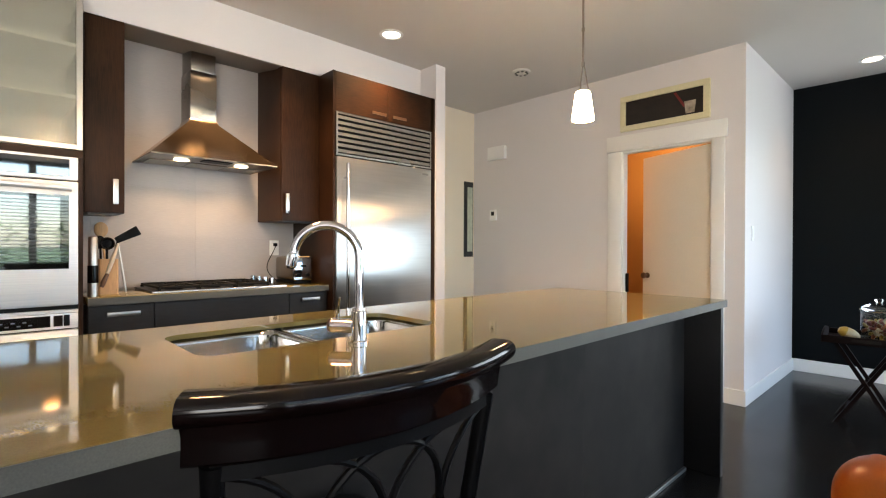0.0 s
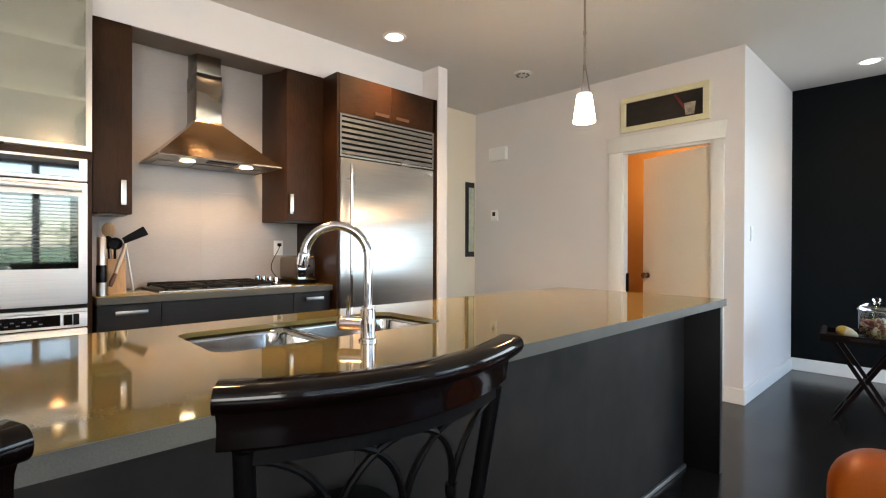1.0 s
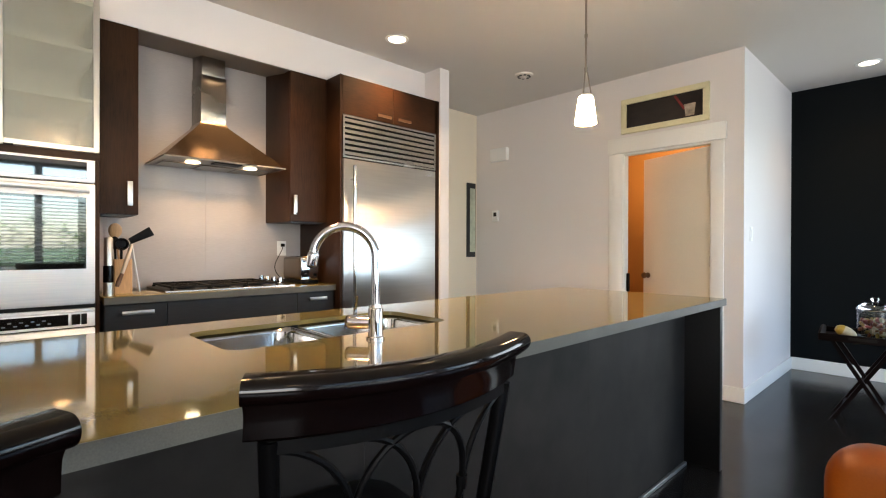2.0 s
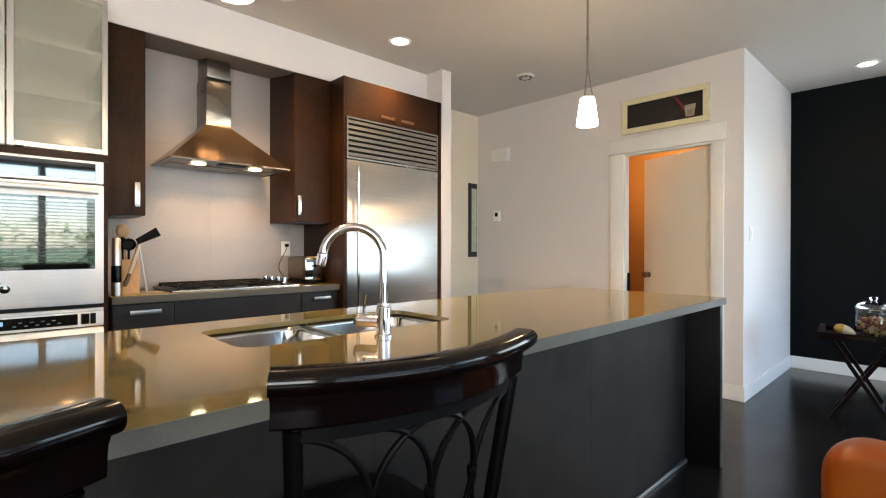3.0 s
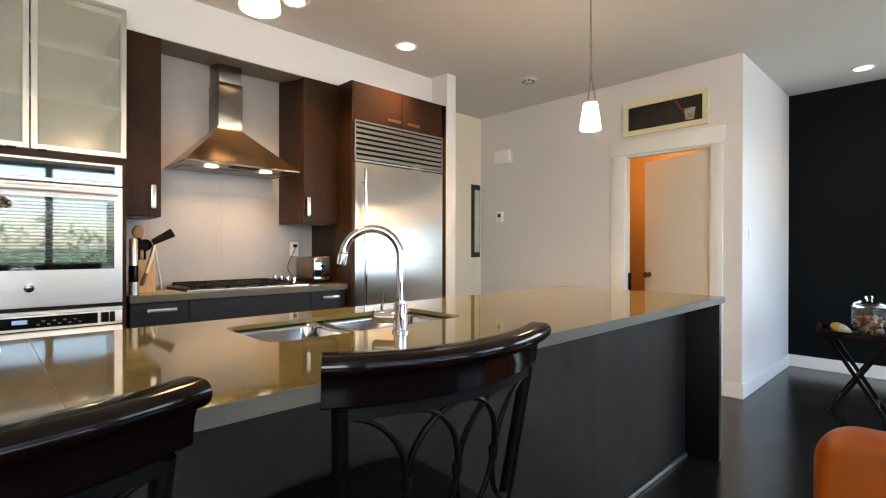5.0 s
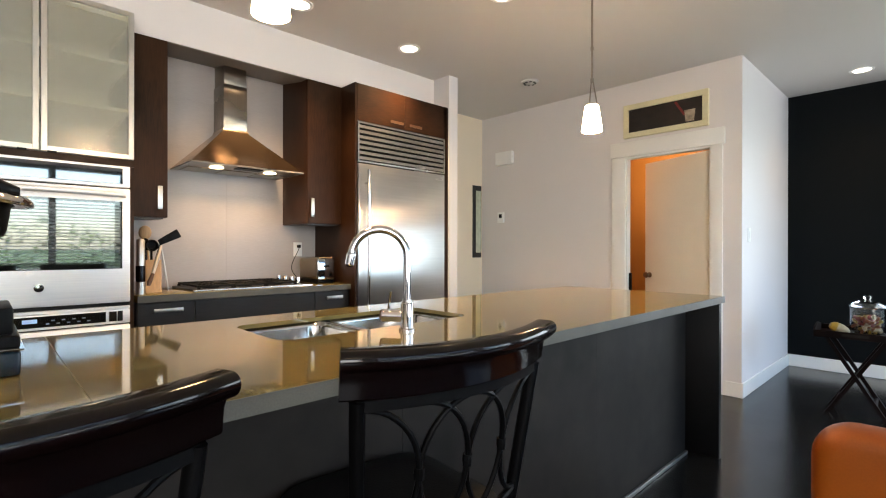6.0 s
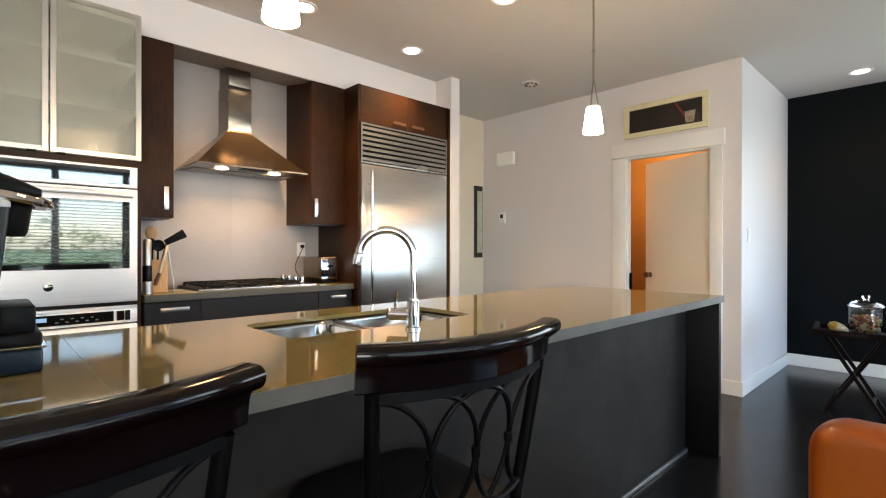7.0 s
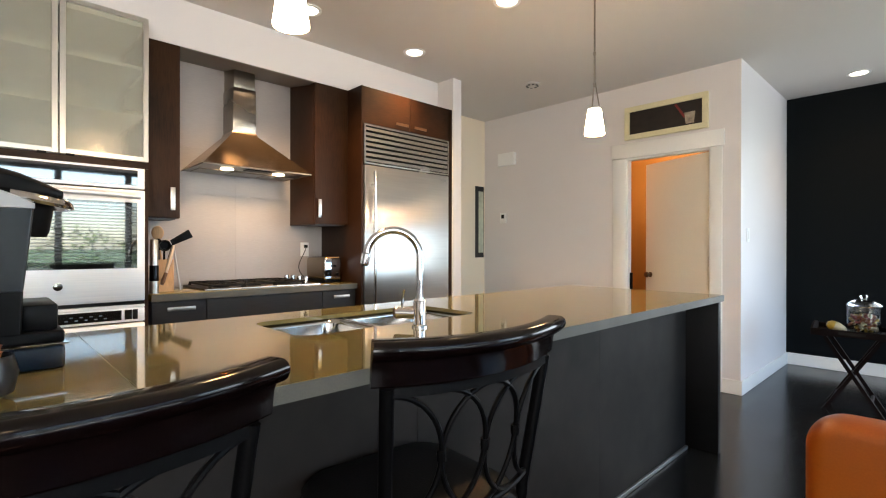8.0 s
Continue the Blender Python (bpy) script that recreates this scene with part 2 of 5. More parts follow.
def box(bm, x0, x1, y0, y1, z0, z1, r=0.0, seg=2, turn=None):
    """A block, its edges rounded by r."""
    m = Matrix.Translation(((x0 + x1) / 2, (y0 + y1) / 2, (z0 + z1) / 2))
    made = bmesh.ops.create_cube(bm, size=1, matrix=m @ Matrix.Diagonal((x1 - x0, y1 - y0, z1 - z0, 1)))["verts"]
    if r:
        edges = list({e for v in made for e in v.link_edges})
        out = bmesh.ops.bevel(bm, geom=edges, offset=r, segments=seg, affect="EDGES", profile=0.5)
        made = list({v for f in out["faces"] for v in f.verts} | {v for v in made if v.is_valid})
    if turn is not None:
        bmesh.ops.transform(bm, matrix=turn, verts=made)
    return bm


def block(x0, x1, y0, y1, z0, z1, r=0.0, seg=2):
    return box(bmesh.new(), x0, x1, y0, y1, z0, z1, r, seg)


def lathe(bm, profile, centre, n=32, axis="Z"):
    """Turns a profile of (radius, height) round an axis through centre."""
    turn = {"Z": Matrix(), "X": Matrix.Rotation(radians(90), 4, "Y"), "Y": Matrix.Rotation(radians(-90), 4, "X")}[axis]
    place = Matrix.Translation(centre) @ turn
    rings = []
    for r, h in profile:
        rings.append([bm.verts.new(place @ Vector((r * math.cos(2 * math.pi * i / n), r * math.sin(2 * math.pi * i / n), h))) for i in range(n)])
    for a, b in zip(rings, rings[1:]):
        for i in range(n):
            bm.faces.new((a[i], a[(i + 1) % n], b[(i + 1) % n], b[i]))
    if profile[0][0] > 1e-4:
        bm.faces.new(rings[0][::-1])
    if profile[-1][0] > 1e-4:
        bm.faces.new(rings[-1])
    bmesh.ops.remove_doubles(bm, verts=[v for ring in (rings[0], rings[-1]) for v in ring], dist=1e-5)
    return bm


def tube(bm, pts, radius, n=10, caps=True, flat=1.0):
    """A round rod along points; flat squeezes its second axis."""
    pts = [Vector(p) for p in pts]
    rs = radius if isinstance(radius, (list, tuple)) else [radius] * len(pts)
    rings, up = [], None
    for i, p in enumerate(pts):
        d = (pts[min(i + 1, len(pts) - 1)] - pts[max(i - 1, 0)]).normalized()
        if up is None:
            up = d.orthogonal().normalized()
        up = (up - d * up.dot(d)).normalized()
        side = d.cross(up)
        rings.append([bm.verts.new(p + rs[i] * (math.cos(2 * math.pi * k / n) * up + flat * math.sin(2 * math.pi * k / n) * side)) for k in range(n)])
    for a, b in zip(rings, rings[1:]):
        for k in range(n):
            bm.faces.new((a[k], a[(k + 1) % n], b[(k + 1) % n], b[k]))
    if caps:
        bm.faces.new(rings[0][::-1])
        bm.faces.new(rings[-1])
    return bm


def sweep(bm, sections):
    """Joins closed sections of equal count into one skin with both ends shut."""
    rings = [[bm.verts.new(p) for p in s] for s in sections]
    n = len(rings[0])
    for a, b in zip(rings, rings[1:]):
        for k in range(n):
            bm.faces.new((a[k], a[(k + 1) % n], b[(k + 1) % n], b[k]))
    bm.faces.new(rings[0][::-1])
    bm.faces.new(rings[-1])
    return bm


def rounded(x0, x1, y0, y1, r, z, n=6):
    pts = []
    for cx, cy, a0 in ((x1 - r, y1 - r, 0), (x0 + r, y1 - r, 90), (x0 + r, y0 + r, 180), (x1 - r, y0 + r, 270)):
        for i in range(n + 1):
            a = radians(a0 + 90 * i / n)
            pts.append(Vector((cx + r * math.cos(a), cy + r * math.sin(a), z)))
    return pts


def mesh_of(name, bm, material, smooth=True):
    bmesh.ops.recalc_face_normals(bm, faces=bm.faces)
    if smooth:
        for f in bm.faces:
            f.smooth = True
        for e in bm.edges:
            if len(e.link_faces) == 2 and e.calc_face_angle(0) > radians(32):
                e.smooth = False
    me = bpy.data.meshes.new(name)
    bm.to_mesh(me)
    bm.free()
    me.materials.append(material)
    return me


def part(name, bm, material, parent, label=""):
    """One mesh under a thing or under a part."""
    ob = new(name, mesh_of(name, bm, material))
    ob.parent = parent
    if parent.type == "EMPTY":
        ob.matrix_parent_inverse = Matrix.Translation(parent.location).inverted()
    return tagged(ob, label)


def thing(name, place, label, category, group=""):
    ob = new(name)
    ob.empty_display_size = 0.1
    ob.location = place
    return tagged(ob, label, category, group)


def single(name, bm, material, label, category, group="", kind=""):
    return tagged(new(name, mesh_of(name, bm, material)), label, category, group, kind)


def structure(name, bm, material, label=""):
    return tagged(new(name, mesh_of(name, bm, material)), label, kind="structure")


# ---- the shell of the place ----
WX = -3.56      # range wall
UF = -3.14      # front of the upper cabinets and of the bulkhead
TF = -2.95      # front of the tall units
DY = 4.23       # door wall
RX = -0.975     # corner wall beside the door
ox0, ox1, oz = -1.942, -1.203, 2.065    # door opening

floor = structure("floor", block(-4.2, EAST + 0.15, SOUTH - 0.1, NORTH + 0.1, -0.12, -0.012), SUBFLOOR, "dark stained plank floor with a soft sheen")
structure("ceiling", block(-4.2, EAST + 0.15, SOUTH - 0.1, NORTH + 0.1, CEIL, CEIL + 0.15), CEILM, "off-white painted plain ceiling")
structure("wall_west", block(WX - 0.15, WX, SOUTH, 2.857, 0, CEIL), WALL, "off-white painted kitchen wall")
bm = bmesh.new()
box(bm, UF - 0.09, UF, SOUTH, 2.857, 2.468, CEIL)
box(bm, WX, UF - 0.09, SOUTH, 2.857, 2.555, CEIL)
structure("bulkhead", bm, WALL, "off-white bulkhead over the dark cabinets")
structure("wall_wing", block(-3.76, TF + 0.012, 2.857, 2.965, 0, CEIL), WALL, "white wall end beside the refrigerator")
structure("wall_hall", block(-3.91, -3.76, 2.857, DY + 0.12, 0, CEIL), WARM_LIT_WALL, "hall wall with warm light tinted into its paint")
bm = bmesh.new()
box(bm, -3.76, ox0, DY, DY + 0.07, 0, CEIL)
box(bm, ox1, RX, DY, DY + 0.07, 0, CEIL)
box(bm, ox0, ox1, DY, DY + 0.07, oz, CEIL)
structure("wall_door", bm, WALL, "unseen off-white wall that closes the room with a white-cased doorway")
structure("wall_corner", block(RX - 0.12, RX, DY + 0.07, NORTH, 0, CEIL), WALL, "off-white return wall in cool daylight")
structure("wall_bath_west", block(-2.75, -2.65, DY + 0.07, NORTH, 0, CEIL), ORANGE_WALL, "terracotta painted wall of a small room")
structure("wall_bath_north", block(-2.65, RX - 0.12, NORTH - 0.1, NORTH - 0.003, 0, CEIL), ORANGE_WALL, "terracotta painted wall of a small room")
structure("wall_bath_lining", block(RX - 0.135, RX - 0.123, DY + 0.07, NORTH - 0.1, 0, CEIL), ORANGE_WALL, "terracotta painted wall of a small room")
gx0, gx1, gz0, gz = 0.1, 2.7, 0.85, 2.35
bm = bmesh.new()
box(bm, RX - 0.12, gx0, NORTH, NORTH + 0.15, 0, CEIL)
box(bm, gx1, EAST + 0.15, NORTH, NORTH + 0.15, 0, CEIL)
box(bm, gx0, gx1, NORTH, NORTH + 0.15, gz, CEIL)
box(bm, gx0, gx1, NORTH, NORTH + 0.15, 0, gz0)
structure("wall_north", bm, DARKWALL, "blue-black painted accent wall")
# unseen walls from here to wall_hall_back, added to keep outside light out
structure("wall_north_back", block(-4.2, RX - 0.12, NORTH, NORTH + 0.15, 0, CEIL), WALL)
structure("wall_south", block(-4.2, EAST + 0.15, SOUTH - 0.15, SOUTH, 0, CEIL), WALL, "unseen off-white wall that closes the room")
structure("wall_hall_back", block(-4.2, -3.91, SOUTH, NORTH, 0, CEIL), WALL)
# first and last openings are unseen, added to hold daylight lamps
WINDOWS = [(-2.95, -1.25, 0.6, 2.3), (-0.8, 2.6, 0.02, 2.45), (3.0, 5.3, 0.6, 2.3)]
bm = bmesh.new()
ys = [SOUTH] + [v for w in WINDOWS for v in w[:2]] + [NORTH]
for a, b in zip(ys[::2], ys[1::2]):
    box(bm, EAST, EAST + 0.15, a, b, 0, CEIL)
for y0, y1, z0, z1 in WINDOWS:
    box(bm, EAST, EAST + 0.15, y0, y1, 0, z0)
    box(bm, EAST, EAST + 0.15, y0, y1, z1, CEIL)
structure("wall_east", bm, WALL, "off-white window wall")


def window(name, y0, y1, z0, z1, bars):
    bm = bmesh.new()
    f = 0.06
    x0, x1 = EAST + 0.05, EAST + 0.11
    box(bm, x0, x1, y0, y1, z0, z0 + f)
    box(bm, x0, x1, y0, y1, z1 - f, z1)
    box(bm, x0, x1, y0, y0 + f, z0 + f, z1 - f)
    box(bm, x0, x1, y1 - f, y1, z0 + f, z1 - f)
    ob = structure(name, bm, BLACKFRAME, "dark-framed window")
    for y in bars:
        part("mullion", block(x0, x1, y - 0.045, y + 0.045, z0 + f, z1 - f), BLACKFRAME, ob)
    part("transom", block(x0 + 0.004, x1 - 0.004, y0 + f, y1 - f, 2.0, 2.06), BLACKFRAME, ob) if bars else None
    return ob


wide = window("window_1", *WINDOWS[1], (-0.32, 0.6, 1.52))
window("unseen_window_2", *WINDOWS[0], ())
window("unseen_window_3", *WINDOWS[2], ())
ys = [-0.74, -0.365, -0.275, 0.555, 0.645, 1.475, 1.565, 2.54]
for a, b in zip(ys[::2], ys[1::2]):
    for z0, z1 in ((0.08, 2.0), (2.06, 2.39)):
        pane = part("pane", block(EAST + 0.075, EAST + 0.081, a, b, z0, z1), PANE, wide)
        pane.visible_shadow = False
blind = thing("window_blind", (EAST - 0.03, 0.9, 2.0), "white horizontal slat blind in the window", "blind")
part("headrail", block(EAST - 0.06, EAST + 0.0535, -0.75, 2.55, 2.0, 2.045, 0.004), WHITEPLASTIC, blind)
slat = mesh_of("slat", box(bmesh.new(), -0.020, 0.020, -0.74, 2.54, -0.0015, 0.0015, turn=Matrix.Translation((EAST - 0.033, 0, 0)) @ Matrix.Rotation(radians(24), 4, "Y")), WHITEPLASTIC)
for i in range(24):
    ob = new("slat", slat)
    ob.parent, ob.matrix_parent_inverse = blind, Matrix.Translation(blind.location).inverted()
    ob.location = (0, 0, 0.72 + 0.05 * i)
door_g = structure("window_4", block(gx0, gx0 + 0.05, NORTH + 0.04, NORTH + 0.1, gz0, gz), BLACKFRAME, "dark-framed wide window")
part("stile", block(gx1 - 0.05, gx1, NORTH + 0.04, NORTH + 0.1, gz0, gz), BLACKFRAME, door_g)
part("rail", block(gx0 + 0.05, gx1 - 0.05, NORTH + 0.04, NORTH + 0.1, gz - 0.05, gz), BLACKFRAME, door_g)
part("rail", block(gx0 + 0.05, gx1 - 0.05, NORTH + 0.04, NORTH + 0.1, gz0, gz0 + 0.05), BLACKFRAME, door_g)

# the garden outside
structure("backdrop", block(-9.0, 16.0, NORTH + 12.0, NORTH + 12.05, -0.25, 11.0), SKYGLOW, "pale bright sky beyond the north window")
bm = bmesh.new()
bmesh.ops.create_grid(bm, x_segments=2, y_segments=2, size=400, matrix=Matrix.Translation((0, 0, -0.25)))
structure("ground", bm, LAWN, "green lawn outside the windows")
# unseen pale paving, added to brighten what the oven front reflects
structure("patio", block(EAST + 0.16, 8.2, -6, 9, -0.25, -0.04, 0.01), PATIO, "unseen pale concrete patio added to brighten the oven's reflection")
rng = random.Random(4)
bm = bmesh.new()
for i in range(2600):
    y, h = rng.uniform(-8, 12), rng.random() ** 0.8
    c = Vector((9.0 + rng.uniform(-0.5, 0.5) * (1.2 - 0.5 * h), y, -0.2 + h * (1.9 + 0.35 * noise.noise((y * 0.6, 0, 0)))))
    m = Matrix.Translation(c) @ Euler([rng.uniform(0, 6.28) for _ in range(3)]).to_matrix().to_4x4() @ Matrix.Scale(rng.uniform(0.09, 0.2), 4)
    vs = [bm.verts.new(m @ Vector(p)) for p in ((-0.5, 0, 0), (0, -0.32, 0.06), (0.6, 0, 0), (0, 0.32, 0.06))]
    bm.faces.new(vs)
single("hedge", bm, LEAF, "leafy yellow-green garden hedge outside the window", "hedge", kind="stuff")
# unseen white boards, added as a reflector for the oven's lower door
fence = thing("garden_fence", (8.3, 1.5, -0.25), "unseen low white board fence added to brighten the oven's reflection", "fence")
board = mesh_of("board", block(8.28, 8.31, 0.004, 0.296, -0.25, 0.72, 0.004, 1), FENCE)
for i in range(50):
    ob = new("board", board)
    ob.parent, ob.matrix_parent_inverse = fence, Matrix.Translation(fence.location).inverted()
    ob.location = (0, -6 + 0.3 * i, 0)
house = thing("neighbour_house", (24, 12, -0.25), "grey-sided neighbouring house beyond the hedge", "house")
part("wall", block(20, 28, 8, 17, -0.25, 4.2), SIDING, house)
sweep(bm := bmesh.new(), [[Vector((19.6, y, 4.2)), Vector((28.4, y, 4.2)), Vector((24, y, 6.0))] for y in (7.6, 17.4)])
part("roof", bm, BLACKP, house)

# trim
bm = bmesh.new()
for a in ((-3.76, -2.075, DY - 0.014, DY, 0, 0.12), (-1.11, RX + 0.014, DY - 0.014, DY, 0, 0.12), (RX, RX + 0.014, DY, NORTH, 0, 0.12),
          (RX + 0.014, EAST, NORTH - 0.014, NORTH, 0, 0.12), (-3.76, -3.746, 2.965, DY - 0.014, 0, 0.12)):
    box(bm, *a, 0.003, 1)
structure("baseboard", bm, TRIM, "white painted baseboard")

# ---- doorway ----
casing = structure("door_casing", block(-2.075, ox0, DY - 0.02, DY, 0, oz, 0.003), TRIM, "white painted flat door casing with a wider head")
part("casing_side", block(ox1, -1.112, DY - 0.02, DY, 0, oz, 0.003), TRIM, casing)
part("casing_head", block(-2.088, -1.094, DY - 0.026, DY, oz + 0.002, 2.205, 0.004), TRIM, casing)
part("jamb", block(ox0, ox0 + 0.010, DY - 0.004, DY + 0.072, 0, oz), TRIM, casing)
part("jamb", block(ox1 - 0.012, ox1, DY - 0.004, DY + 0.072, 0, oz), TRIM, casing)
part("jamb_head", block(ox0 + 0.010, ox1 - 0.012, DY - 0.004, DY + 0.072, oz - 0.018, oz - 0.001), TRIM, casing)
hinge = Matrix.Translation((-1.222, 4.268, 0)) @ Matrix.Rotation(radians(-23), 4, "Z")
leaf = structure("door_1", bmesh.ops.transform(bm := block(-0.735, 0, 0, 0.036, 0.008, 2.038, 0.002), matrix=hinge, verts=bm.verts) or bm, DOORM, "cream painted flush door standing ajar")
for side in (-1, 1):
    bm = bmesh.new()
    lathe(bm, [(0.026, 0), (0.026, 0.006), (0.010, 0.010), (0.010, 0.030), (0.024, 0.036), (0.029, 0.048), (0.024, 0.060), (0.0, 0.064)], (0, 0, 0), 20, "Y")
    if side < 0:
        bmesh.ops.transform(bm, matrix=Matrix.Rotation(math.pi, 4, "Z"), verts=bm.verts)
    bmesh.ops.transform(bm, matrix=hinge @ Matrix.Translation((-0.675, 0.036 if side > 0 else 0.0, 0.945)), verts=bm.verts)
    part("door_knob", bm, BRONZE, leaf, "dark bronze round knob")
for z in (0.25, 1.05, 1.85):
    part("hinge", bmesh.ops.transform(bm := lathe(bmesh.new(), [(0.007, 0), (0.007, 0.09)], (0.004, -0.006, z), 8), matrix=hinge, verts=bm.verts) or bm, NICKEL, leaf)
box(bm := bmesh.new(), ox0 + 0.0105, ox0 + 0.03, DY + 0.035, DY + 0.07, 0.80, 0.97, 0.006)
part("strike_guard", bm, BLACKPLASTIC, casing, "small black plastic guard on the jamb")

# ---- range wall ----
tiles_base = structure("backsplash", block(WX, WX + 0.006, 0.452, 1.866, 0.929, 2.554), GROUT, "pale linen-textured large backsplash tiles")
made = {}
for j in range(5):
    z0, z1 = 0.929 + 0.33 * j, min(0.929 + 0.33 * (j + 1), 2.554)
    for y0, y1 in ((0.453, 0.535), (0.535, 1.135), (1.135, 1.735), (1.735, 1.865)):
        key = (round(y1 - y0, 3), round(z1 - z0, 3))
        if key not in made:
            made[key] = mesh_of("tile", block(0, 0.009, 0.0002, key[0] - 0.0002, 0.0002, key[1] - 0.0002, 0.0002, 1), TILE)
        ob = new("tile", made[key])
        ob.parent, ob.location = tiles_base, (WX + 0.002, y0, z0)

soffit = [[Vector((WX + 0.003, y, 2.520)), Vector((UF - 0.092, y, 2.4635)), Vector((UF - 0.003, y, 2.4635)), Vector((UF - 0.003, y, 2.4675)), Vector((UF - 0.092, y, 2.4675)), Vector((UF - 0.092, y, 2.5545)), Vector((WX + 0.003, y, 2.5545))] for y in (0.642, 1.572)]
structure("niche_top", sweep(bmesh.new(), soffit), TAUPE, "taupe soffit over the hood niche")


def bar_pull(parent, x, y0, y1, z0, z1, material=NICKEL, off=0.024):
    """A flat bar handle on two feet, before a face at x."""
    bm = block(x + off - 0.009, x + off, y0, y1, z0, z1, 0.002)
    if z1 - z0 > y1 - y0:
        for z in (z0 + 0.012, z1 - 0.02):
            box(bm, x, x + off - 0.008, (y0 + y1) / 2 - 0.005, (y0 + y1) / 2 + 0.005, z, z + 0.008)
    else:
        for y in (y0 + 0.012, y1 - 0.02):
            box(bm, x, x + off - 0.008, y, y + 0.008, (z0 + z1) / 2 - 0.005, (z0 + z1) / 2 + 0.005)
    return part("handle", bm, material, parent, "satin metal bar handle")


def upper_cabinet(y0, y1, handle_y, label):
    cab = thing("wall_cabinet", (WX, (y0 + y1) / 2, 1.385), label, "cabinet", "wall cabinets beside the hood")
    part("body", block(WX + 0.0135, UF - 0.022, y0, y1, 1.385, 2.553), WOOD, cab)
    door = part("door", block(UF - 0.02, UF + 0.001, y0 + 0.0015, y1 - 0.0015, 1.387, 2.466, 0.0015, 1), WOOD, cab)
    bar_pull(door, UF + 0.001, handle_y - 0.013, handle_y + 0.013, 1.435, 1.575)
    part("light_strip", block(UF - 0.2, UF - 0.03, y0 + 0.02, y1 - 0.02, 1.377, 1.3848), STRIP, cab)
    return cab


upper_cabinet(0.452, 0.640, 0.594, "narrow dark espresso wood wall cabinet with bar handle")
upper_cabinet(1.574, 1.866, 1.607, "dark espresso wood wall cabinet next to the refrigerator")

# base units with the drawer fronts
base = thing("base_cabinet", (-3.3, 1.15, 0), "charcoal base cabinets with drawers under the cooktop", "cabinet")
part("carcass", block(WX + 0.003, -3.045, 0.455, 1.862, 0.1, 0.885), CHAR, base)
part("plinth", block(WX + 0.06, -3.09, 0.455, 1.862, 0, 0.0985), BLACKP, base)
for y0, y1, h in ((0.456, 0.759, (0.535, 0.690)), (0.763, 1.570, None), (1.574, 1.861, (1.660, 1.795))):
    front = part("drawer_front", block(-3.043, -3.022, y0, y1, 0.715, 0.880, 0.0015, 1), CHAR, base)
    if h:
        bar_pull(front, -3.022, h[0], h[1], 0.822, 0.845, DRAWERPULL)
    part("lower_front", block(-3.043, -3.022, y0, y1, 0.105, 0.711, 0.0015, 1), CHAR, base)
counter = thing("worktop", (-3.28, 1.16, 0.886), "olive-grey polished quartz worktop with the cooktop", "worktop")
part("slab", block(WX + 0.003, -3.002, 0.452, 1.866, 0.886, 0.927, 0.002), QUARTZ, counter)
part("edge", block(-3.0018, -3.0, 0.452, 1.866, 0.886, 0.9262), EDGE, counter, "honed front edge, its grey-green tint standing for daylight")

# cooktop
hob = thing("gas_cooktop", (-3.28, 1.15, 0.928), "stainless gas cooktop with black cast-iron grates", "cooktop")
part("pan", block(-3.525, -3.04, 0.762, 1.552, 0.9275, 0.940, 0.004), ENAMEL, hob)
part("front_trim", block(-3.052, -3.030, 0.755, 1.560, 0.9275, 0.941, 0.003), GRILLE_STEEL, hob, "bright steel front strip")
for cy in (0.905, 1.125, 1.345):
    bm = bmesh.new()
    w, x0, x1 = 0.105, -3.50, -3.085
    z = 0.965
    for y in (cy - w, cy + w):
        box(bm, x0, x1, y - 0.007, y + 0.007, z - 0.014, z, 0.002, 1)
    for x in (x0, (x0 + x1) / 2, x1):
        box(bm, x - 0.007, x + 0.007, cy - w + 0.007, cy + w - 0.007, z - 0.014, z, 0.002, 1)
    for x in (x0 + 0.1, x1 - 0.1):
        box(bm, x - 0.06, x + 0.06, cy - 0.005, cy + 0.005, z - 0.012, z + 0.004)
        box(bm, x - 0.005, x + 0.005, cy - 0.06, cy + 0.06, z - 0.012, z + 0.004)
    for x in (x0, x1):
        for y in (cy - w, cy + w):
            box(bm, x - 0.008, x + 0.008, y - 0.008, y + 0.008, 0.9405, z - 0.014)
    part("grate", bm, IRON, hob, "black cast-iron grate")
    for x in (x0 + 0.1, x1 - 0.1):
        part("burner", lathe(bmesh.new(), [(0.05, 0), (0.05, 0.008), (0.034, 0.010), (0.034, 0.020), (0.0, 0.022)], (x, cy, 0.9405), 24), IRON, hob)
for i in range(4):
    part("knob", lathe(bmesh.new(), [(0.023, 0), (0.023, 0.008), (0.019, 0.012), (0.018, 0.046), (0.0, 0.048)], (-3.46 + 0.105 * i, 1.502, 0.9405), 20), CHROME, hob, "chrome knob")

# chimney hood
hood = thing("range_hood", (WX, 1.147, 1.740), "stainless pyramid chimney hood with two lit lamps", "range hood")
hx, hy0, hy1, hz = -3.08, 0.756, 1.514, 1.740
cy0, cy1, cx, ctop = 1.042, 1.206, -3.345, 2.040
hw = WX + 0.0135
sections = []
for x1, y0, y1, z in ((hx, hy0, hy1, hz + 0.009), (hx - 0.006, hy0 + 0.005, hy1 - 0.005, hz + 0.0115), (cx + 0.01, cy0 - 0.01, cy1 + 0.01, ctop - 0.02), (cx + 0.004, cy0 - 0.004, cy1 + 0.004, ctop)):
    sections.append([Vector((hw, y0, z)), Vector((x1, y0, z)), Vector((x1, y1, z)), Vector((hw, y1, z))])
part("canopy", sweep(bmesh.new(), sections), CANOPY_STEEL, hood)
bm = bmesh.new()
box(bm, hx - 0.003, hx, hy0, hy1, hz, hz + 0.009)
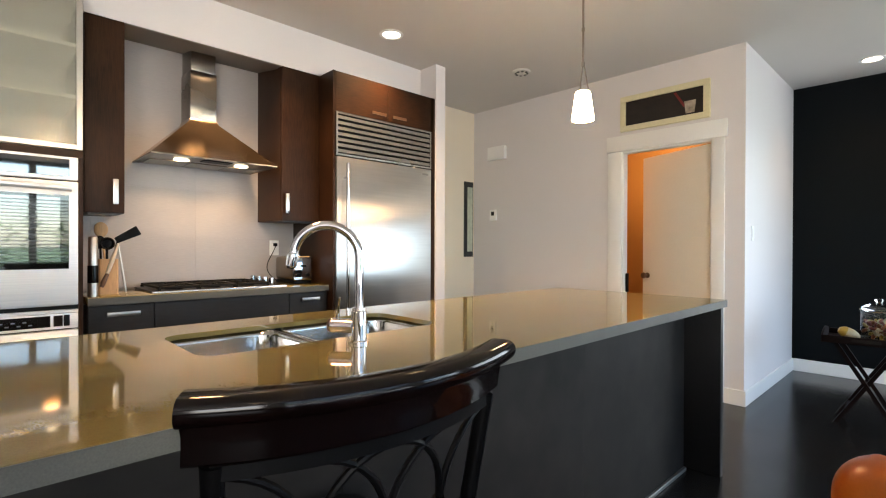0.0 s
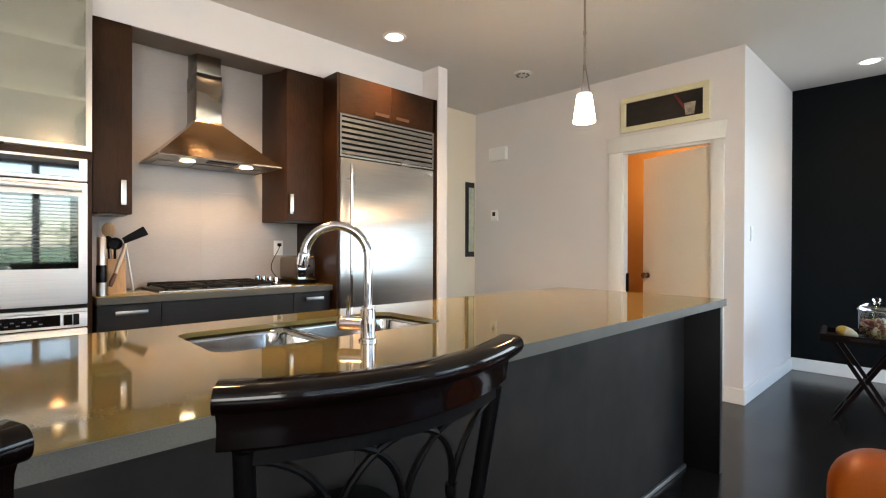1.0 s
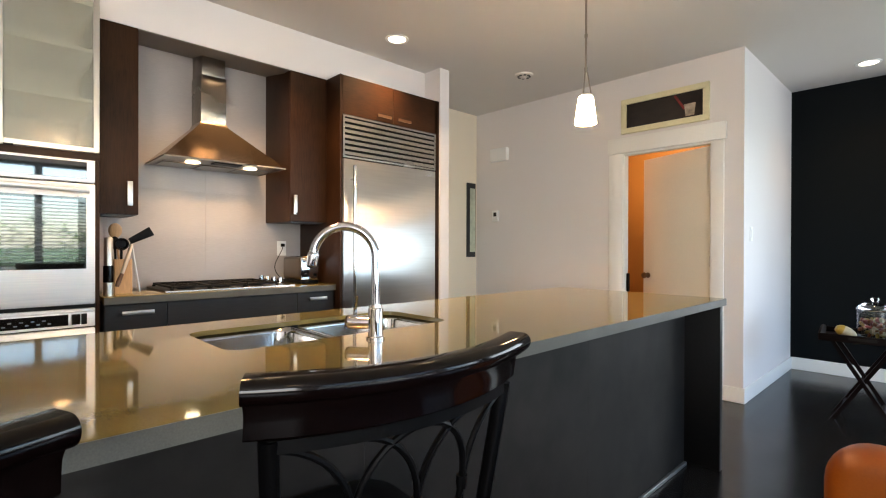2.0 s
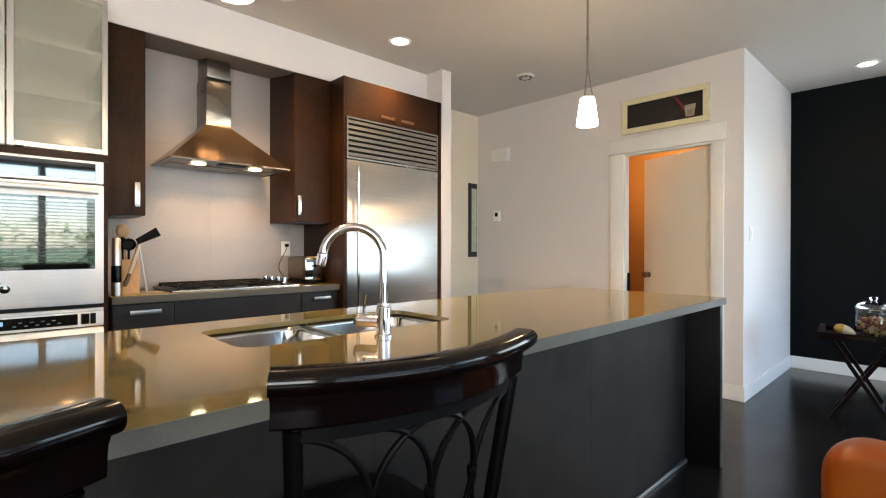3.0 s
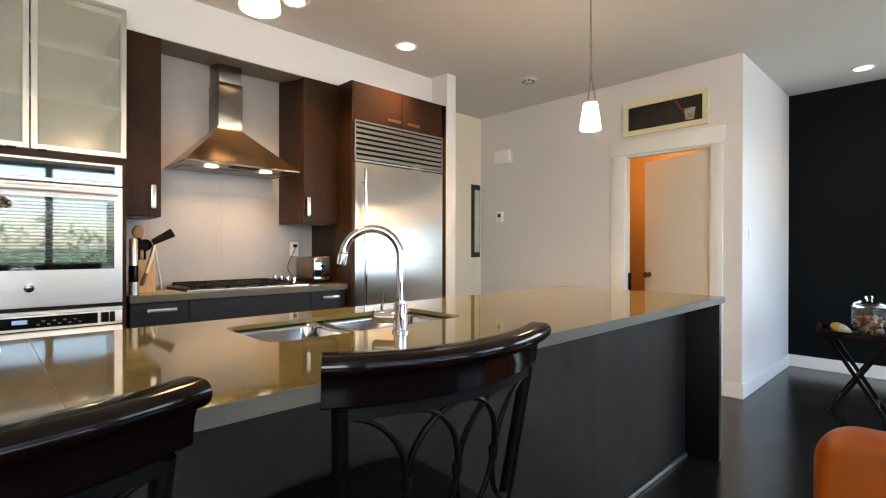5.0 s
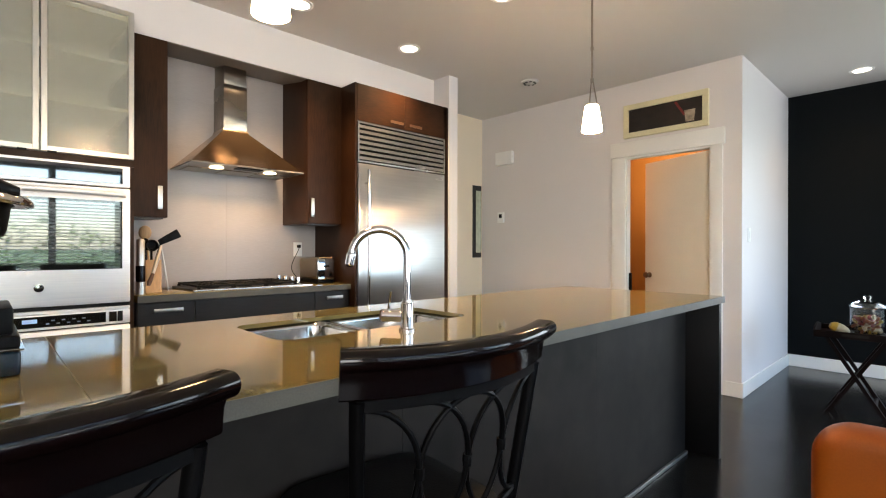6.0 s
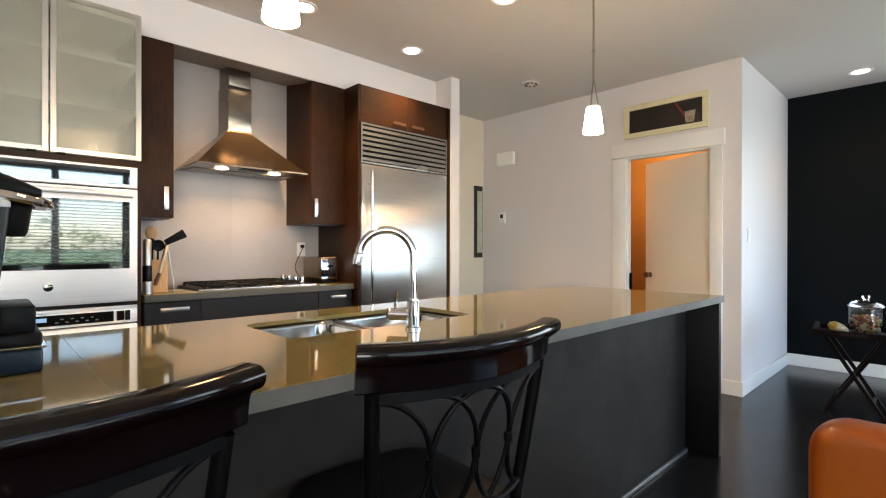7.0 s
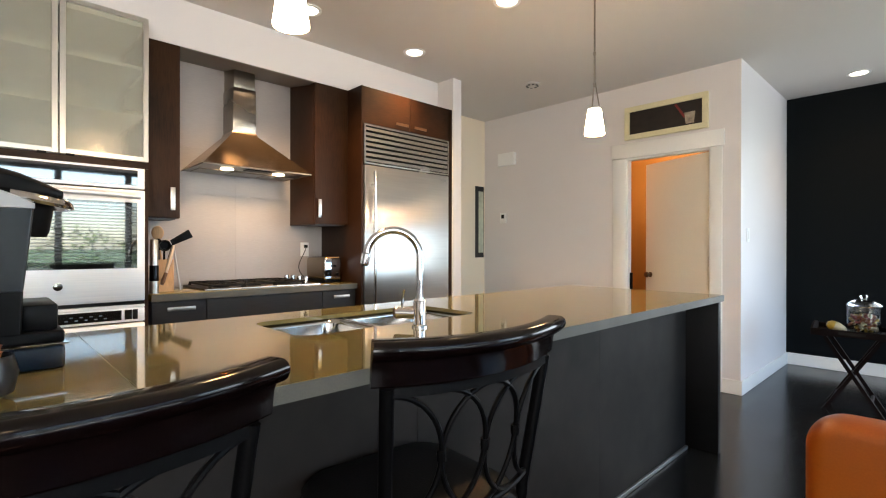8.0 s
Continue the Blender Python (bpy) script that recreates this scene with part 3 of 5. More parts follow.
box(bm, hw, hx - 0.003, hy0, hy0 + 0.003, hz, hz + 0.009)
box(bm, hw, hx - 0.003, hy1 - 0.003, hy1, hz, hz + 0.009)
part("rim", bm, HOOD_STEEL, hood)
part("underside", block(hw, hx - 0.004, hy0 + 0.004, hy1 - 0.004, hz + 0.0045, hz + 0.0085), HOOD_STEEL, hood)
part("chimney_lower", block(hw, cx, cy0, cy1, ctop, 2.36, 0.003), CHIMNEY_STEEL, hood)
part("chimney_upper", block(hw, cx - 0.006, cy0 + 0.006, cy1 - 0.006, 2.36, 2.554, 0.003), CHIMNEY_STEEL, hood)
for y in (0.96, 1.33):
    part("lamp", lathe(bmesh.new(), [(0.030, 0), (0.043, 0.003), (0.043, 0.006), (0.0, 0.0065)], (-3.24, y, hz - 0.0025), 24), HOODBULB, hood, "lit warm lamp lens")
for i in range(3):
    part("filter", block(-3.50 + 0.002, -3.30, 0.80 + 0.233 * i, 1.025 + 0.233 * i, hz - 0.002, hz + 0.0043, 0.002, 1), HOOD_STEEL, hood)
part("control_strip", block(-3.215, -3.13, 1.06, 1.235, hz - 0.002, hz + 0.0043, 0.002, 1), BLACKPLASTIC, hood)
part("badge", block(hx + 0.0003, hx + 0.002, 1.24, 1.31, hz + 0.002, hz + 0.008), BLACKP, hood)

# ---- refrigerator in its housing ----
fy0, fy1 = 1.868, 2.855
housing = thing("refrigerator_housing", (-3.25, 2.36, 0), "dark espresso wood housing round the refrigerator", "cabinet")
part("side_panel", block(WX + 0.003, TF, fy0, fy0 + 0.019, 0, 2.466), WOOD, housing)
part("side_panel", block(WX + 0.003, TF, fy1 - 0.046, fy1, 0, 2.466), WOOD, housing)
part("top_box", block(WX + 0.003, TF - 0.022, fy0 + 0.0195, fy1 - 0.0465, 2.178, 2.4655), WOODH, housing)
for y0, y1, h in ((fy0 + 0.021, 2.355, (2.195, 2.325)), (2.359, fy1 - 0.021, (2.395, 2.525))):
    d = part("door", block(TF - 0.021, TF, y0, y1, 2.180, 2.465, 0.0015, 1), WOODH, housing)
    bar_pull(d, TF, h[0], h[1], 2.212, 2.232, BRONZE)
fridge = thing("refrigerator", (-3.25, 2.36, 0), "built-in stainless refrigerator with a louvred top grille", "refrigerator")
ry0, ry1 = fy0 + 0.021, fy1 - 0.048
part("body", block(WX + 0.01, TF - 0.05, ry0, ry1, 0.0, 2.174), BLACKP, fridge)
bm = bmesh.new()
box(bm, TF - 0.048, TF + 0.008, ry0, ry0 + 0.014, 1.862, 2.172)
box(bm, TF - 0.048, TF + 0.008, ry1 - 0.014, ry1, 1.862, 2.172)
box(bm, TF - 0.048, TF + 0.008, ry0 + 0.014, ry1 - 0.014, 2.160, 2.172)
box(bm, TF - 0.048, TF + 0.008, ry0 + 0.014, ry1 - 0.014, 1.862, 1.874)
grille = part("grille_frame", bm, GRILLE_STEEL, fridge)
for i in range(7):
    z = 1.880 + 0.0402 * i
    s = [[Vector((TF - 0.034, y, z + 0.006)), Vector((TF + 0.004, y, z)), Vector((TF + 0.007, y, z + 0.004)), Vector((TF + 0.004, y, z + 0.027)), Vector((TF - 0.012, y, z + 0.034))] for y in (ry0 + 0.0145, ry1 - 0.0145)]
    part("slat", sweep(bmesh.new(), s), GRILLE_STEEL, grille)
fdoor = part("door", block(TF - 0.046, TF + 0.012, ry0 + 0.003, ry1 - 0.003, 0.11, 1.852, 0.006), FRIDGE_STEEL, fridge)
bm = tube(bmesh.new(), [(TF + 0.062, 1.955, 0.35), (TF + 0.062, 1.955, 1.80)], 0.013, 14)
for z in (0.45, 1.70):
    tube(bm, [(TF + 0.012, 1.955, z), (TF + 0.06, 1.955, z)], 0.008, 10)
part("handle", bm, CHROME, fdoor, "long polished tube handle")
part("badge", block(TF + 0.0125, TF + 0.014, 2.70, 2.77, 1.80, 1.815), CHROME, fdoor)
part("kick_grille", block(TF - 0.046, TF - 0.01, ry0, ry1, 0.0, 0.10), BLACKP, fridge)

# ---- oven tower ----
oy0, oy1 = -0.372, 0.428
tower = thing("oven_tower", (-3.25, 0.04, 0), "dark espresso oven tower with frosted glass doors above", "cabinet")
part("side_panel", block(WX + 0.003, TF - 0.02, oy1 - 0.018, oy1, 0, 2.466), WOOD, tower)
part("side_panel", block(WX + 0.003, TF - 0.02, oy0, oy0 + 0.018, 0, 2.466), WOOD, tower)
bm = bmesh.new()
box(bm, WX + 0.003, WX + 0.02, oy0 + 0.018, oy1 - 0.018, 1.684, 2.466)
box(bm, WX + 0.02, TF - 0.022, oy0 + 0.018, oy1 - 0.018, 1.665, 1.684)
box(bm, WX + 0.02, TF - 0.022, oy0 + 0.018, oy1 - 0.018, 2.448, 2.466)
part("glass_case", bm, SHELF, tower)
for z in (1.945, 2.205):
    part("shelf", block(WX + 0.02, TF - 0.0155, oy0 + 0.019, oy1 - 0.019, z, z + 0.018), SHELF, tower)
part("rail", block(TF - 0.045, TF - 0.012, oy0, oy1, 1.648, 1.683), WOODH, tower)
for y0, y1, py in ((oy0 + 0.002, 0.020, -0.016), (0.026, oy1 - 0.003, 0.069)):
    f, z0, z1 = 0.026, 1.686, 2.500
    bm = bmesh.new()
    box(bm, TF - 0.020, TF, y0, y0 + f, z0, z1, 0.0015, 1)
    box(bm, TF - 0.020, TF, y1 - f, y1, z0, z1, 0.0015, 1)
    box(bm, TF - 0.020, TF, y0 + f, y1 - f, z0, z0 + f, 0.0015, 1)
    box(bm, TF - 0.020, TF, y0 + f, y1 - f, z1 - f, z1, 0.0015, 1)
    d = part("glass_door", bm, ALU, tower, "aluminium frame of a frosted glass door")
    part("pane", block(TF - 0.014, TF - 0.008, y0 + f, y1 - f, z0 + f, z1 - f), FROST, d, "frosted glass pane")
    part("finger_pull", block(TF - 0.002, TF + 0.012, py - 0.018 - (0.03 if y0 < 0 else 0.0), py + 0.018 - (0.03 if y0 < 0 else 0.0), z0 - 0.005, z0 + 0.001), BLACKP, d, "small black finger pull")
part("lower_drawer", block(TF - 0.02, TF, oy0, oy1, 0.1, 0.38, 0.0015, 1), WOODH, tower)
oven = thing("wall_oven", (-3.25, 0.04, 0.4), "stainless double wall oven with dark glass window", "oven")
vy0, vy1 = oy0 + 0.022, 0.405
part("body", block(WX + 0.05, TF - 0.03, vy0, vy1, 0.40, 1.645), BLACKP, oven)
ctl = part("control_panel", block(TF - 0.03, TF + 0.004, vy0, vy1, 1.530, 1.645, 0.003), OVEN_STEEL, oven)
part("display_glass", block(TF + 0.0045, TF + 0.007, vy0 + 0.02, vy1 - 0.035, 1.548, 1.632, 0.001, 1), BLACKGLASS, ctl, "black glass display strip")
od = part("oven_door", block(TF - 0.028, TF + 0.010, vy0, vy1, 0.905, 1.522, 0.005), OVEN_STEEL, oven)
gy0, gy1, gz_0, gz_1 = vy0 + 0.035, vy1 - 0.038, 1.088, 1.452
glass = part("window_glass", block(TF + 0.0105, TF + 0.0125, gy0 + 0.034, gy1 - 0.034, gz_0 + 0.036, gz_1 - 0.012, 0.0008, 1), BLACKGLASS, od, "dark mirror-like oven window")
bm = bmesh.new()
box(bm, TF + 0.0105, TF + 0.0122, gy0, gy0 + 0.0337, gz_0, gz_1)
box(bm, TF + 0.0105, TF + 0.0122, gy1 - 0.0337, gy1, gz_0, gz_1)
box(bm, TF + 0.0105, TF + 0.0122, gy0 + 0.0337, gy1 - 0.0337, gz_0, gz_0 + 0.0357)
box(bm, TF + 0.0105, TF + 0.0122, gy0 + 0.0337, gy1 - 0.0337, gz_1 - 0.0117, gz_1)
part("glass_border", bm, BORDERGLASS, glass, "black border of the oven window")
bm = bmesh.new()
tube(bm, [(TF + 0.052, vy0 + 0.03 + (vy1 - vy0 - 0.06) * i / 12, 1.484 + 0.006 * math.sin(math.pi * i / 12)) for i in range(13)], 0.015, 14)
for y in (vy0 + 0.06, vy1 - 0.06):
    tube(bm, [(TF + 0.010, y, 1.484), (TF + 0.05, y, 1.486)], 0.010, 10)
part("handle", bm, OVEN_STEEL, od, "bowed tube handle")
part("badge", lathe(bmesh.new(), [(0.020, 0), (0.020, 0.003), (0.0, 0.004)], (TF + 0.0105, 0.018, 1.000), 24, "X"), CHROME, od, "small round badge")
part("vent_slot", block(TF - 0.028, TF - 0.004, vy0, vy1, 0.885, 0.903), BLACKP, oven)
part("middle_trim", block(TF - 0.028, TF + 0.006, vy0, vy1, 0.868, 0.884, 0.002, 1), OVEN_STEEL, oven)
lp = part("lower_panel", block(TF - 0.028, TF + 0.004, vy0, vy1, 0.790, 0.866, 0.003), OVEN_STEEL, oven)
part("display_glass", block(TF + 0.0045, TF + 0.007, vy0 + 0.02, vy1 - 0.11, 0.803, 0.858, 0.001, 1), BLACKGLASS, lp, "black glass display strip")
part("key_block", block(TF + 0.0045, TF + 0.008, vy1 - 0.098, vy1 - 0.062, 0.803, 0.858, 0.002, 1), CHROME, lp, "bright metal key block")
part("key_block", block(TF + 0.0045, TF + 0.007, vy1 - 0.058, vy1 - 0.034, 0.803, 0.858, 0.002, 1), BLACKP, lp)
# faintly glowing patch in place of the window's bluish reflection
part("display_glint", block(TF + 0.0072, TF + 0.0085, -0.045, 0.012, 0.826, 0.846, 0.001, 1), GLINT_GLOW, lp, "faint blue glow standing for the window's reflection")
for i in range(9):
    part("key", block(TF + 0.0072, TF + 0.0085, 0.045 + 0.021 * i, 0.059 + 0.021 * i, 0.816 + 0.016 * (i % 2), 0.822 + 0.016 * (i % 2), 0.0005, 1), KEYGREY, lp, "pale key legend")
ld = part("lower_door", block(TF - 0.028, TF + 0.010, vy0, vy1, 0.41, 0.782, 0.005), OVEN_STEEL, oven)
bm = tube(bmesh.new(), [(TF + 0.052, vy0 + 0.03, 0.752), (TF + 0.052, vy1 - 0.03, 0.752)], 0.013, 12)
for y in (vy0 + 0.06, vy1 - 0.06):
    tube(bm, [(TF + 0.010, y, 0.752), (TF + 0.05, y, 0.752)], 0.010, 10)
part("handle", bm, OVEN_STEEL, ld)

# ---- island ----
IX0, IX1, IY0, IY1, IZ = -1.735, -0.712, -1.25, 2.888, 0.930
island = thing("kitchen_island", (-1.3, 0.9, 0), "charcoal kitchen island with a black end panel", "island")
for a, b in ((IY0 + 0.06, -0.42), (-0.42, 0.67), (0.67, 1.76), (1.76, 2.800)):
    part("front_panel", block(-0.918, -0.895, a + 0.0004, b - 0.0004, 0.012, IZ - 0.0395), PANEL, island)
part("backing", block(-0.935, -0.9185, IY0 + 0.06, 2.798, 0.012, IZ - 0.0395), BLACKP, island)
bm = bmesh.new()
box(bm, -1.70, -1.68, IY0 + 0.06, 2.838, 0.1, IZ - 0.0395)
part("back_panel", bm, CHAR, island)
part("end_panel", block(-1.715, -0.728, 2.842, 2.880, 0.0, IZ - 0.0395, 0.002), BLACKP, island)
part("end_panel", block(-1.715, -0.728, IY0 + 0.02, IY0 + 0.058, 0.0, IZ - 0.0395, 0.002), BLACKP, island)
part("floor_strip", block(-0.895, -0.879, IY0 + 0.06, 2.798, 0.0, 0.022, 0.003, 1), STRIP, island, "pale metal strip at the floor")
SX0, SX1, SY0, SY1 = -1.545, -1.168, 0.438, 1.243


def slab(outer, holes, z0, z1):
    """A flat slab with holes through it."""
    bm = bmesh.new()
    edges = []
    for loop in (outer, *holes):
        vs = [bm.verts.new((p.x, p.y, z1)) for p in loop]
        edges += [bm.edges.new((vs[i], vs[(i + 1) % len(vs)])) for i in range(len(vs))]
    made = bmesh.ops.triangle_fill(bm, edges=edges, use_beauty=True)
    faces = [f for f in made["geom"] if isinstance(f, bmesh.types.BMFace)]
    out = bmesh.ops.extrude_face_region(bm, geom=faces)
    bmesh.ops.translate(bm, verts=[v for v in out["geom"] if isinstance(v, bmesh.types.BMVert)], vec=(0, 0, z0 - z1))
    return bm


top = thing("island_worktop", (-1.28, 0.9, IZ - 0.042), "polished olive quartz worktop, browned for warm reflections, with a seam", "worktop")
part("slab", slab(rounded(IX0, IX1 - 0.002, -0.0487, IY1, 0.004, IZ, 2), [rounded(SX0, SX1, SY0, SY1, 0.06, IZ)], IZ - 0.016, IZ), QUARTZ, top)
part("slab", slab(rounded(IX0, IX1 - 0.002, IY0, -0.0502, 0.004, IZ, 2), [], IZ - 0.016, IZ), QUARTZ, top)
bm = bmesh.new()
box(bm, IX1 - 0.0018, IX1, IY0, IY1, IZ - 0.037, IZ - 0.0008)
box(bm, IX1 - 0.06, IX1 - 0.0018, IY0, IY1, IZ - 0.037, IZ - 0.0162)
box(bm, IX0, IX0 + 0.06, IY0, IY1, IZ - 0.037, IZ - 0.0162)
box(bm, IX0 + 0.06, IX1 - 0.06, IY1 - 0.06, IY1, IZ - 0.037, IZ - 0.0162)
part("edge", bm, EDGE, top, "honed front edge, its grey-green tint standing for daylight")
part("underlay", block(IX0 + 0.065, SX0 - 0.03, IY0 + 0.06, IY1 - 0.065, IZ - 0.037, IZ - 0.0165), BLACKP, top)
part("seam", block(IX0 + 0.003, IX1 - 0.003, -0.0501, -0.0488, IZ - 0.015, IZ - 0.0006), EDGE, top, "pale filled seam")
sink = thing("double_sink", (-1.43, 0.9, 0.7), "undermount stainless double-bowl sink", "sink")
for y0, y1 in ((SY0 - 0.012, 0.784), (0.804, SY1 + 0.012)):
    x0, x1 = SX0 - 0.012, SX1 + 0.012
    zt = IZ - 0.0165
    secs = [(0.0, 0.06, zt), (0.004, 0.06, zt - 0.02), (0.010, 0.06, zt - 0.16), (0.03, 0.055, zt - 0.19), (0.09, 0.04, zt - 0.20)]
    rings = [rounded(x0 + d, x1 - d, y0 + d, y1 - d, r, z) for d, r, z in secs]
    bm = bmesh.new()
    vs = [[bm.verts.new(p) for p in ring] for ring in rings]
    for a, b in zip(vs, vs[1:]):
        for k in range(len(a)):
            bm.faces.new((a[k], b[k], b[(k + 1) % len(a)], a[(k + 1) % len(a)]))
    bm.faces.new(vs[-1])
    bowl = part("bowl", bm, SINK_STEEL, sink)
    solid = bowl.modifiers.new("thickness", "SOLIDIFY")
    solid.thickness, solid.offset = 0.002, 0
    part("drain", lathe(bmesh.new(), [(0.045, 0), (0.045, 0.002), (0.036, 0.003), (0.034, 0.0005), (0.0, 0.0005)], ((x0 + x1) / 2, (y0 + y1) / 2, zt - 0.199), 24), CHROME, bowl)
part("divider", block(SX0 - 0.01, SX1 + 0.01, 0.781, 0.807, IZ - 0.036, IZ - 0.022, 0.006), SINK_STEEL, sink)

FX, FY = -1.061, 0.823
faucet = thing("kitchen_faucet", (FX, FY, IZ), "polished chrome gooseneck pull-down faucet", "faucet")
part("body", lathe(bmesh.new(), [(0.027, 0), (0.027, 0.006), (0.0215, 0.010), (0.0215, 0.090), (0.0185, 0.093), (0.0185, 0.101), (0.0, 0.102)], (FX, FY, IZ), 28), CHROME, faucet)
part("ring", lathe(bmesh.new(), [(0.0192, 0.0935), (0.0192, 0.0995)], (FX, FY, IZ), 28), NICKEL, faucet)
su = Vector((-0.61, -0.79, 0)).normalized()   # the way the spout is swung
R, ZA = 0.0905, 1.172
arc = [Vector((FX, FY, z)) for z in (IZ + 0.10, 1.06, 1.12, ZA)]
for i in range(1, 25):
    a = math.pi * 0.96 * i / 24
    arc.append(Vector((FX, FY, ZA + R * math.sin(a))) + su * (R - R * math.cos(a)))
part("spout", tube(bmesh.new(), arc, 0.0130, 16), CHROME, faucet)
end = arc[-1]
d = (end - arc[-2]).normalized()
head_part = part("spray_head", tube(bmesh.new(), [end - d * 0.004, end + d * 0.003, end + d * 0.008, end + d * 0.036, end + d * 0.040], [0.0130, 0.0160, 0.0160, 0.0150, 0.012], 18), CHROME, faucet)
part("spray_face", tube(bmesh.new(), [end + d * 0.0405, end + d * 0.043], [0.0115, 0.0105], 16), BLACKPLASTIC, head_part, "black nozzle face")
lv = Vector((-0.83, -0.56, 0)).normalized()
p0 = Vector((FX, FY, IZ + 0.048))
valve = part("valve", tube(bmesh.new(), [p0 + lv * 0.015, p0 + lv * 0.074, p0 + lv * 0.078, p0 + lv * 0.084], [0.0205, 0.0205, 0.0215, 0.020], 24), CHROME, faucet)
part("cap", tube(bmesh.new(), [p0 + lv * 0.0845, p0 + lv * 0.090], [0.0205, 0.0190], 24), BRONZE, valve, "dark end ring")
p1 = p0 + lv * 0.064
part("lever", tube(bmesh.new(), [p1 + Vector((0, 0, 0.017)), p1 + Vector((0.012, -0.006, 0.045)), p1 + Vector((0.030, -0.014, 0.082))], [0.0048, 0.0042, 0.0035], 10), CHROME, valve)

# ---- stools at the island ----


def bar_stool():
    """Stool with a curved rolled crest rail; built facing -x, centre of the back at the origin's y."""
    st = thing("bar_stool", (0, 0, 0), "dark mahogany and black metal bar stool at the island", "bar stool", "bar stools along the island")
    hw, bow, post = 0.236, 0.058, 0.209

    def back_x(y, z):
        return bow * (1 - (y / hw) ** 2) + 0.145 * (z - 1.04)

    secs, n = [], 28
    prof = [(-0.009, 0.962), (0.009, 0.962), (0.0115, 0.965), (0.0118, 0.985), (0.012, 0.998), (0.0135, 1.008)]
    prof += [(0.017 + 0.0172 * math.cos(radians(t)), 1.0275 + 0.0172 * math.sin(radians(t))) for t in range(-84, 96, 12)]
    prof += [(0.006, 1.0452), (-0.006, 1.0456), (-0.0115, 1.0435), (-0.0130, 1.036), (-0.0120, 1.010), (-0.0115, 0.975)]
    for i in range(n + 1):
        y = -hw + 2 * hw * i / n
        out = Vector((1.0, 2 * bow * y / hw ** 2, 0)).normalized()
        secs.append([Vector((back_x(y, z), y * (1 + 0.012 * min(1.0, max(0.0, (z - 0.995) / 0.02))), z + 0.003 * (y / hw) ** 2)) + out * dx for dx, z in prof])
    bm = sweep(bmesh.new(), secs)
    bmesh.ops.bevel(bm, geom=[e for e in bm.edges if all(abs(abs(v.co.y) - hw) < 0.03 for v in e.verts) and len(e.link_faces) == 2 and e.calc_face_angle(0) > 1.0], offset=0.003, segments=2, affect="EDGES")
    part("crest_rail", bm, STOOLWOOD, st, "glossy dark mahogany crest rail with a rolled top edge")
    part("top_bar", sweep(bmesh.new(), [[Vector((back_x(y, 0.953) + dx, y, z)) for dx, z in ((-0.008, 0.944), (0.008, 0.944), (0.008, 0.9615), (-0.008, 0.9615))] for y in [-0.213 + 0.426 * i / 12 for i in range(13)]]), STOOLMETAL, st)
    zc, a, b = 0.822, post / 2, 0.125
    lo = zc - b

    def on_back(y, z):
        return Vector((back_x(y, z), y * (1 - 0.38 * (0.945 - z)), z))

    for k in range(-2, 3):   # half ellipses that cross one another between the posts
        for side in (-1, 1):
            if k * side <= 0:
                half = [on_back(a * k + side * a * math.sin(math.pi * i / 20), zc + b * math.cos(math.pi * i / 20)) for i in range(21)]
                part("scroll", tube(bmesh.new(), half, 0.0056, 8), STOOLMETAL, st)
    for k in (-1, 0, 1):
        part("collar", lathe(bmesh.new(), [(0.009, -0.010), (0.010, 0.0), (0.009, 0.010)], on_back(a * k, zc), 10), STOOLMETAL, st)
    part("lower_bar", tube(bmesh.new(), [on_back(y, lo - 0.004) for y in [-0.208 + 0.416 * i / 10 for i in range(11)]], 0.0075, 8), STOOLMETAL, st)
    for s in (-1, 1):
        pts = [on_back(s * post, z) for z in (0.9615, 0.87, 0.77, 0.67)] + [Vector((-0.050, s * 0.188, 0.58)), Vector((-0.02, s * 0.20, 0.3)), Vector((0.03, s * 0.215, 0.0))]
        part("back_leg", tube(bmesh.new(), pts, 0.0135, 12, flat=0.8), STOOLMETAL, st)
        part("front_leg", tube(bmesh.new(), [(-0.39, s * 0.18, 0.59), (-0.40, s * 0.19, 0.3), (-0.42, s * 0.205, 0.0)], 0.0125, 12), STOOLMETAL, st)
        part("side_rung", tube(bmesh.new(), [(-0.02, s * 0.198, 0.25), (-0.405, s * 0.192, 0.25)], 0.008, 8), STOOLMETAL, st)
    part("foot_rest", tube(bmesh.new(), [(-0.405, -0.19, 0.22), (-0.405, 0.19, 0.22)], 0.010, 10), STOOLMETAL, st)
    part("seat_frame", sweep(bmesh.new(), [rounded(-0.43, -0.02, -0.215, 0.215, 0.09, 0.585), rounded(-0.43, -0.02, -0.215, 0.215, 0.09, 0.603)]), STOOLMETAL, st)
    bm = sweep(bmesh.new(), [rounded(-0.425 + d, -0.025 - d, -0.21 + d, 0.21 - d, 0.09 - d * 0.5, z) for d, z in ((0.006, 0.6035), (0.0, 0.615), (0.0, 0.635), (0.012, 0.652), (0.05, 0.662), (0.075, 0.664))])
    part("seat", bm, SEATLEATHER, st, "black padded seat")
    return st


stool = bar_stool()
STOOLS = [(-0.4540, 0.443, -4.2), (-0.4700, -0.211, -1.0)]
stool.matrix_basis = pose(STOOLS[0][0], STOOLS[0][1], 0, 0, 0, STOOLS[0][2])
for x, y, a in STOOLS[1:]:
    copy_thing(stool, pose(x, y, 0, 0, 0, a))

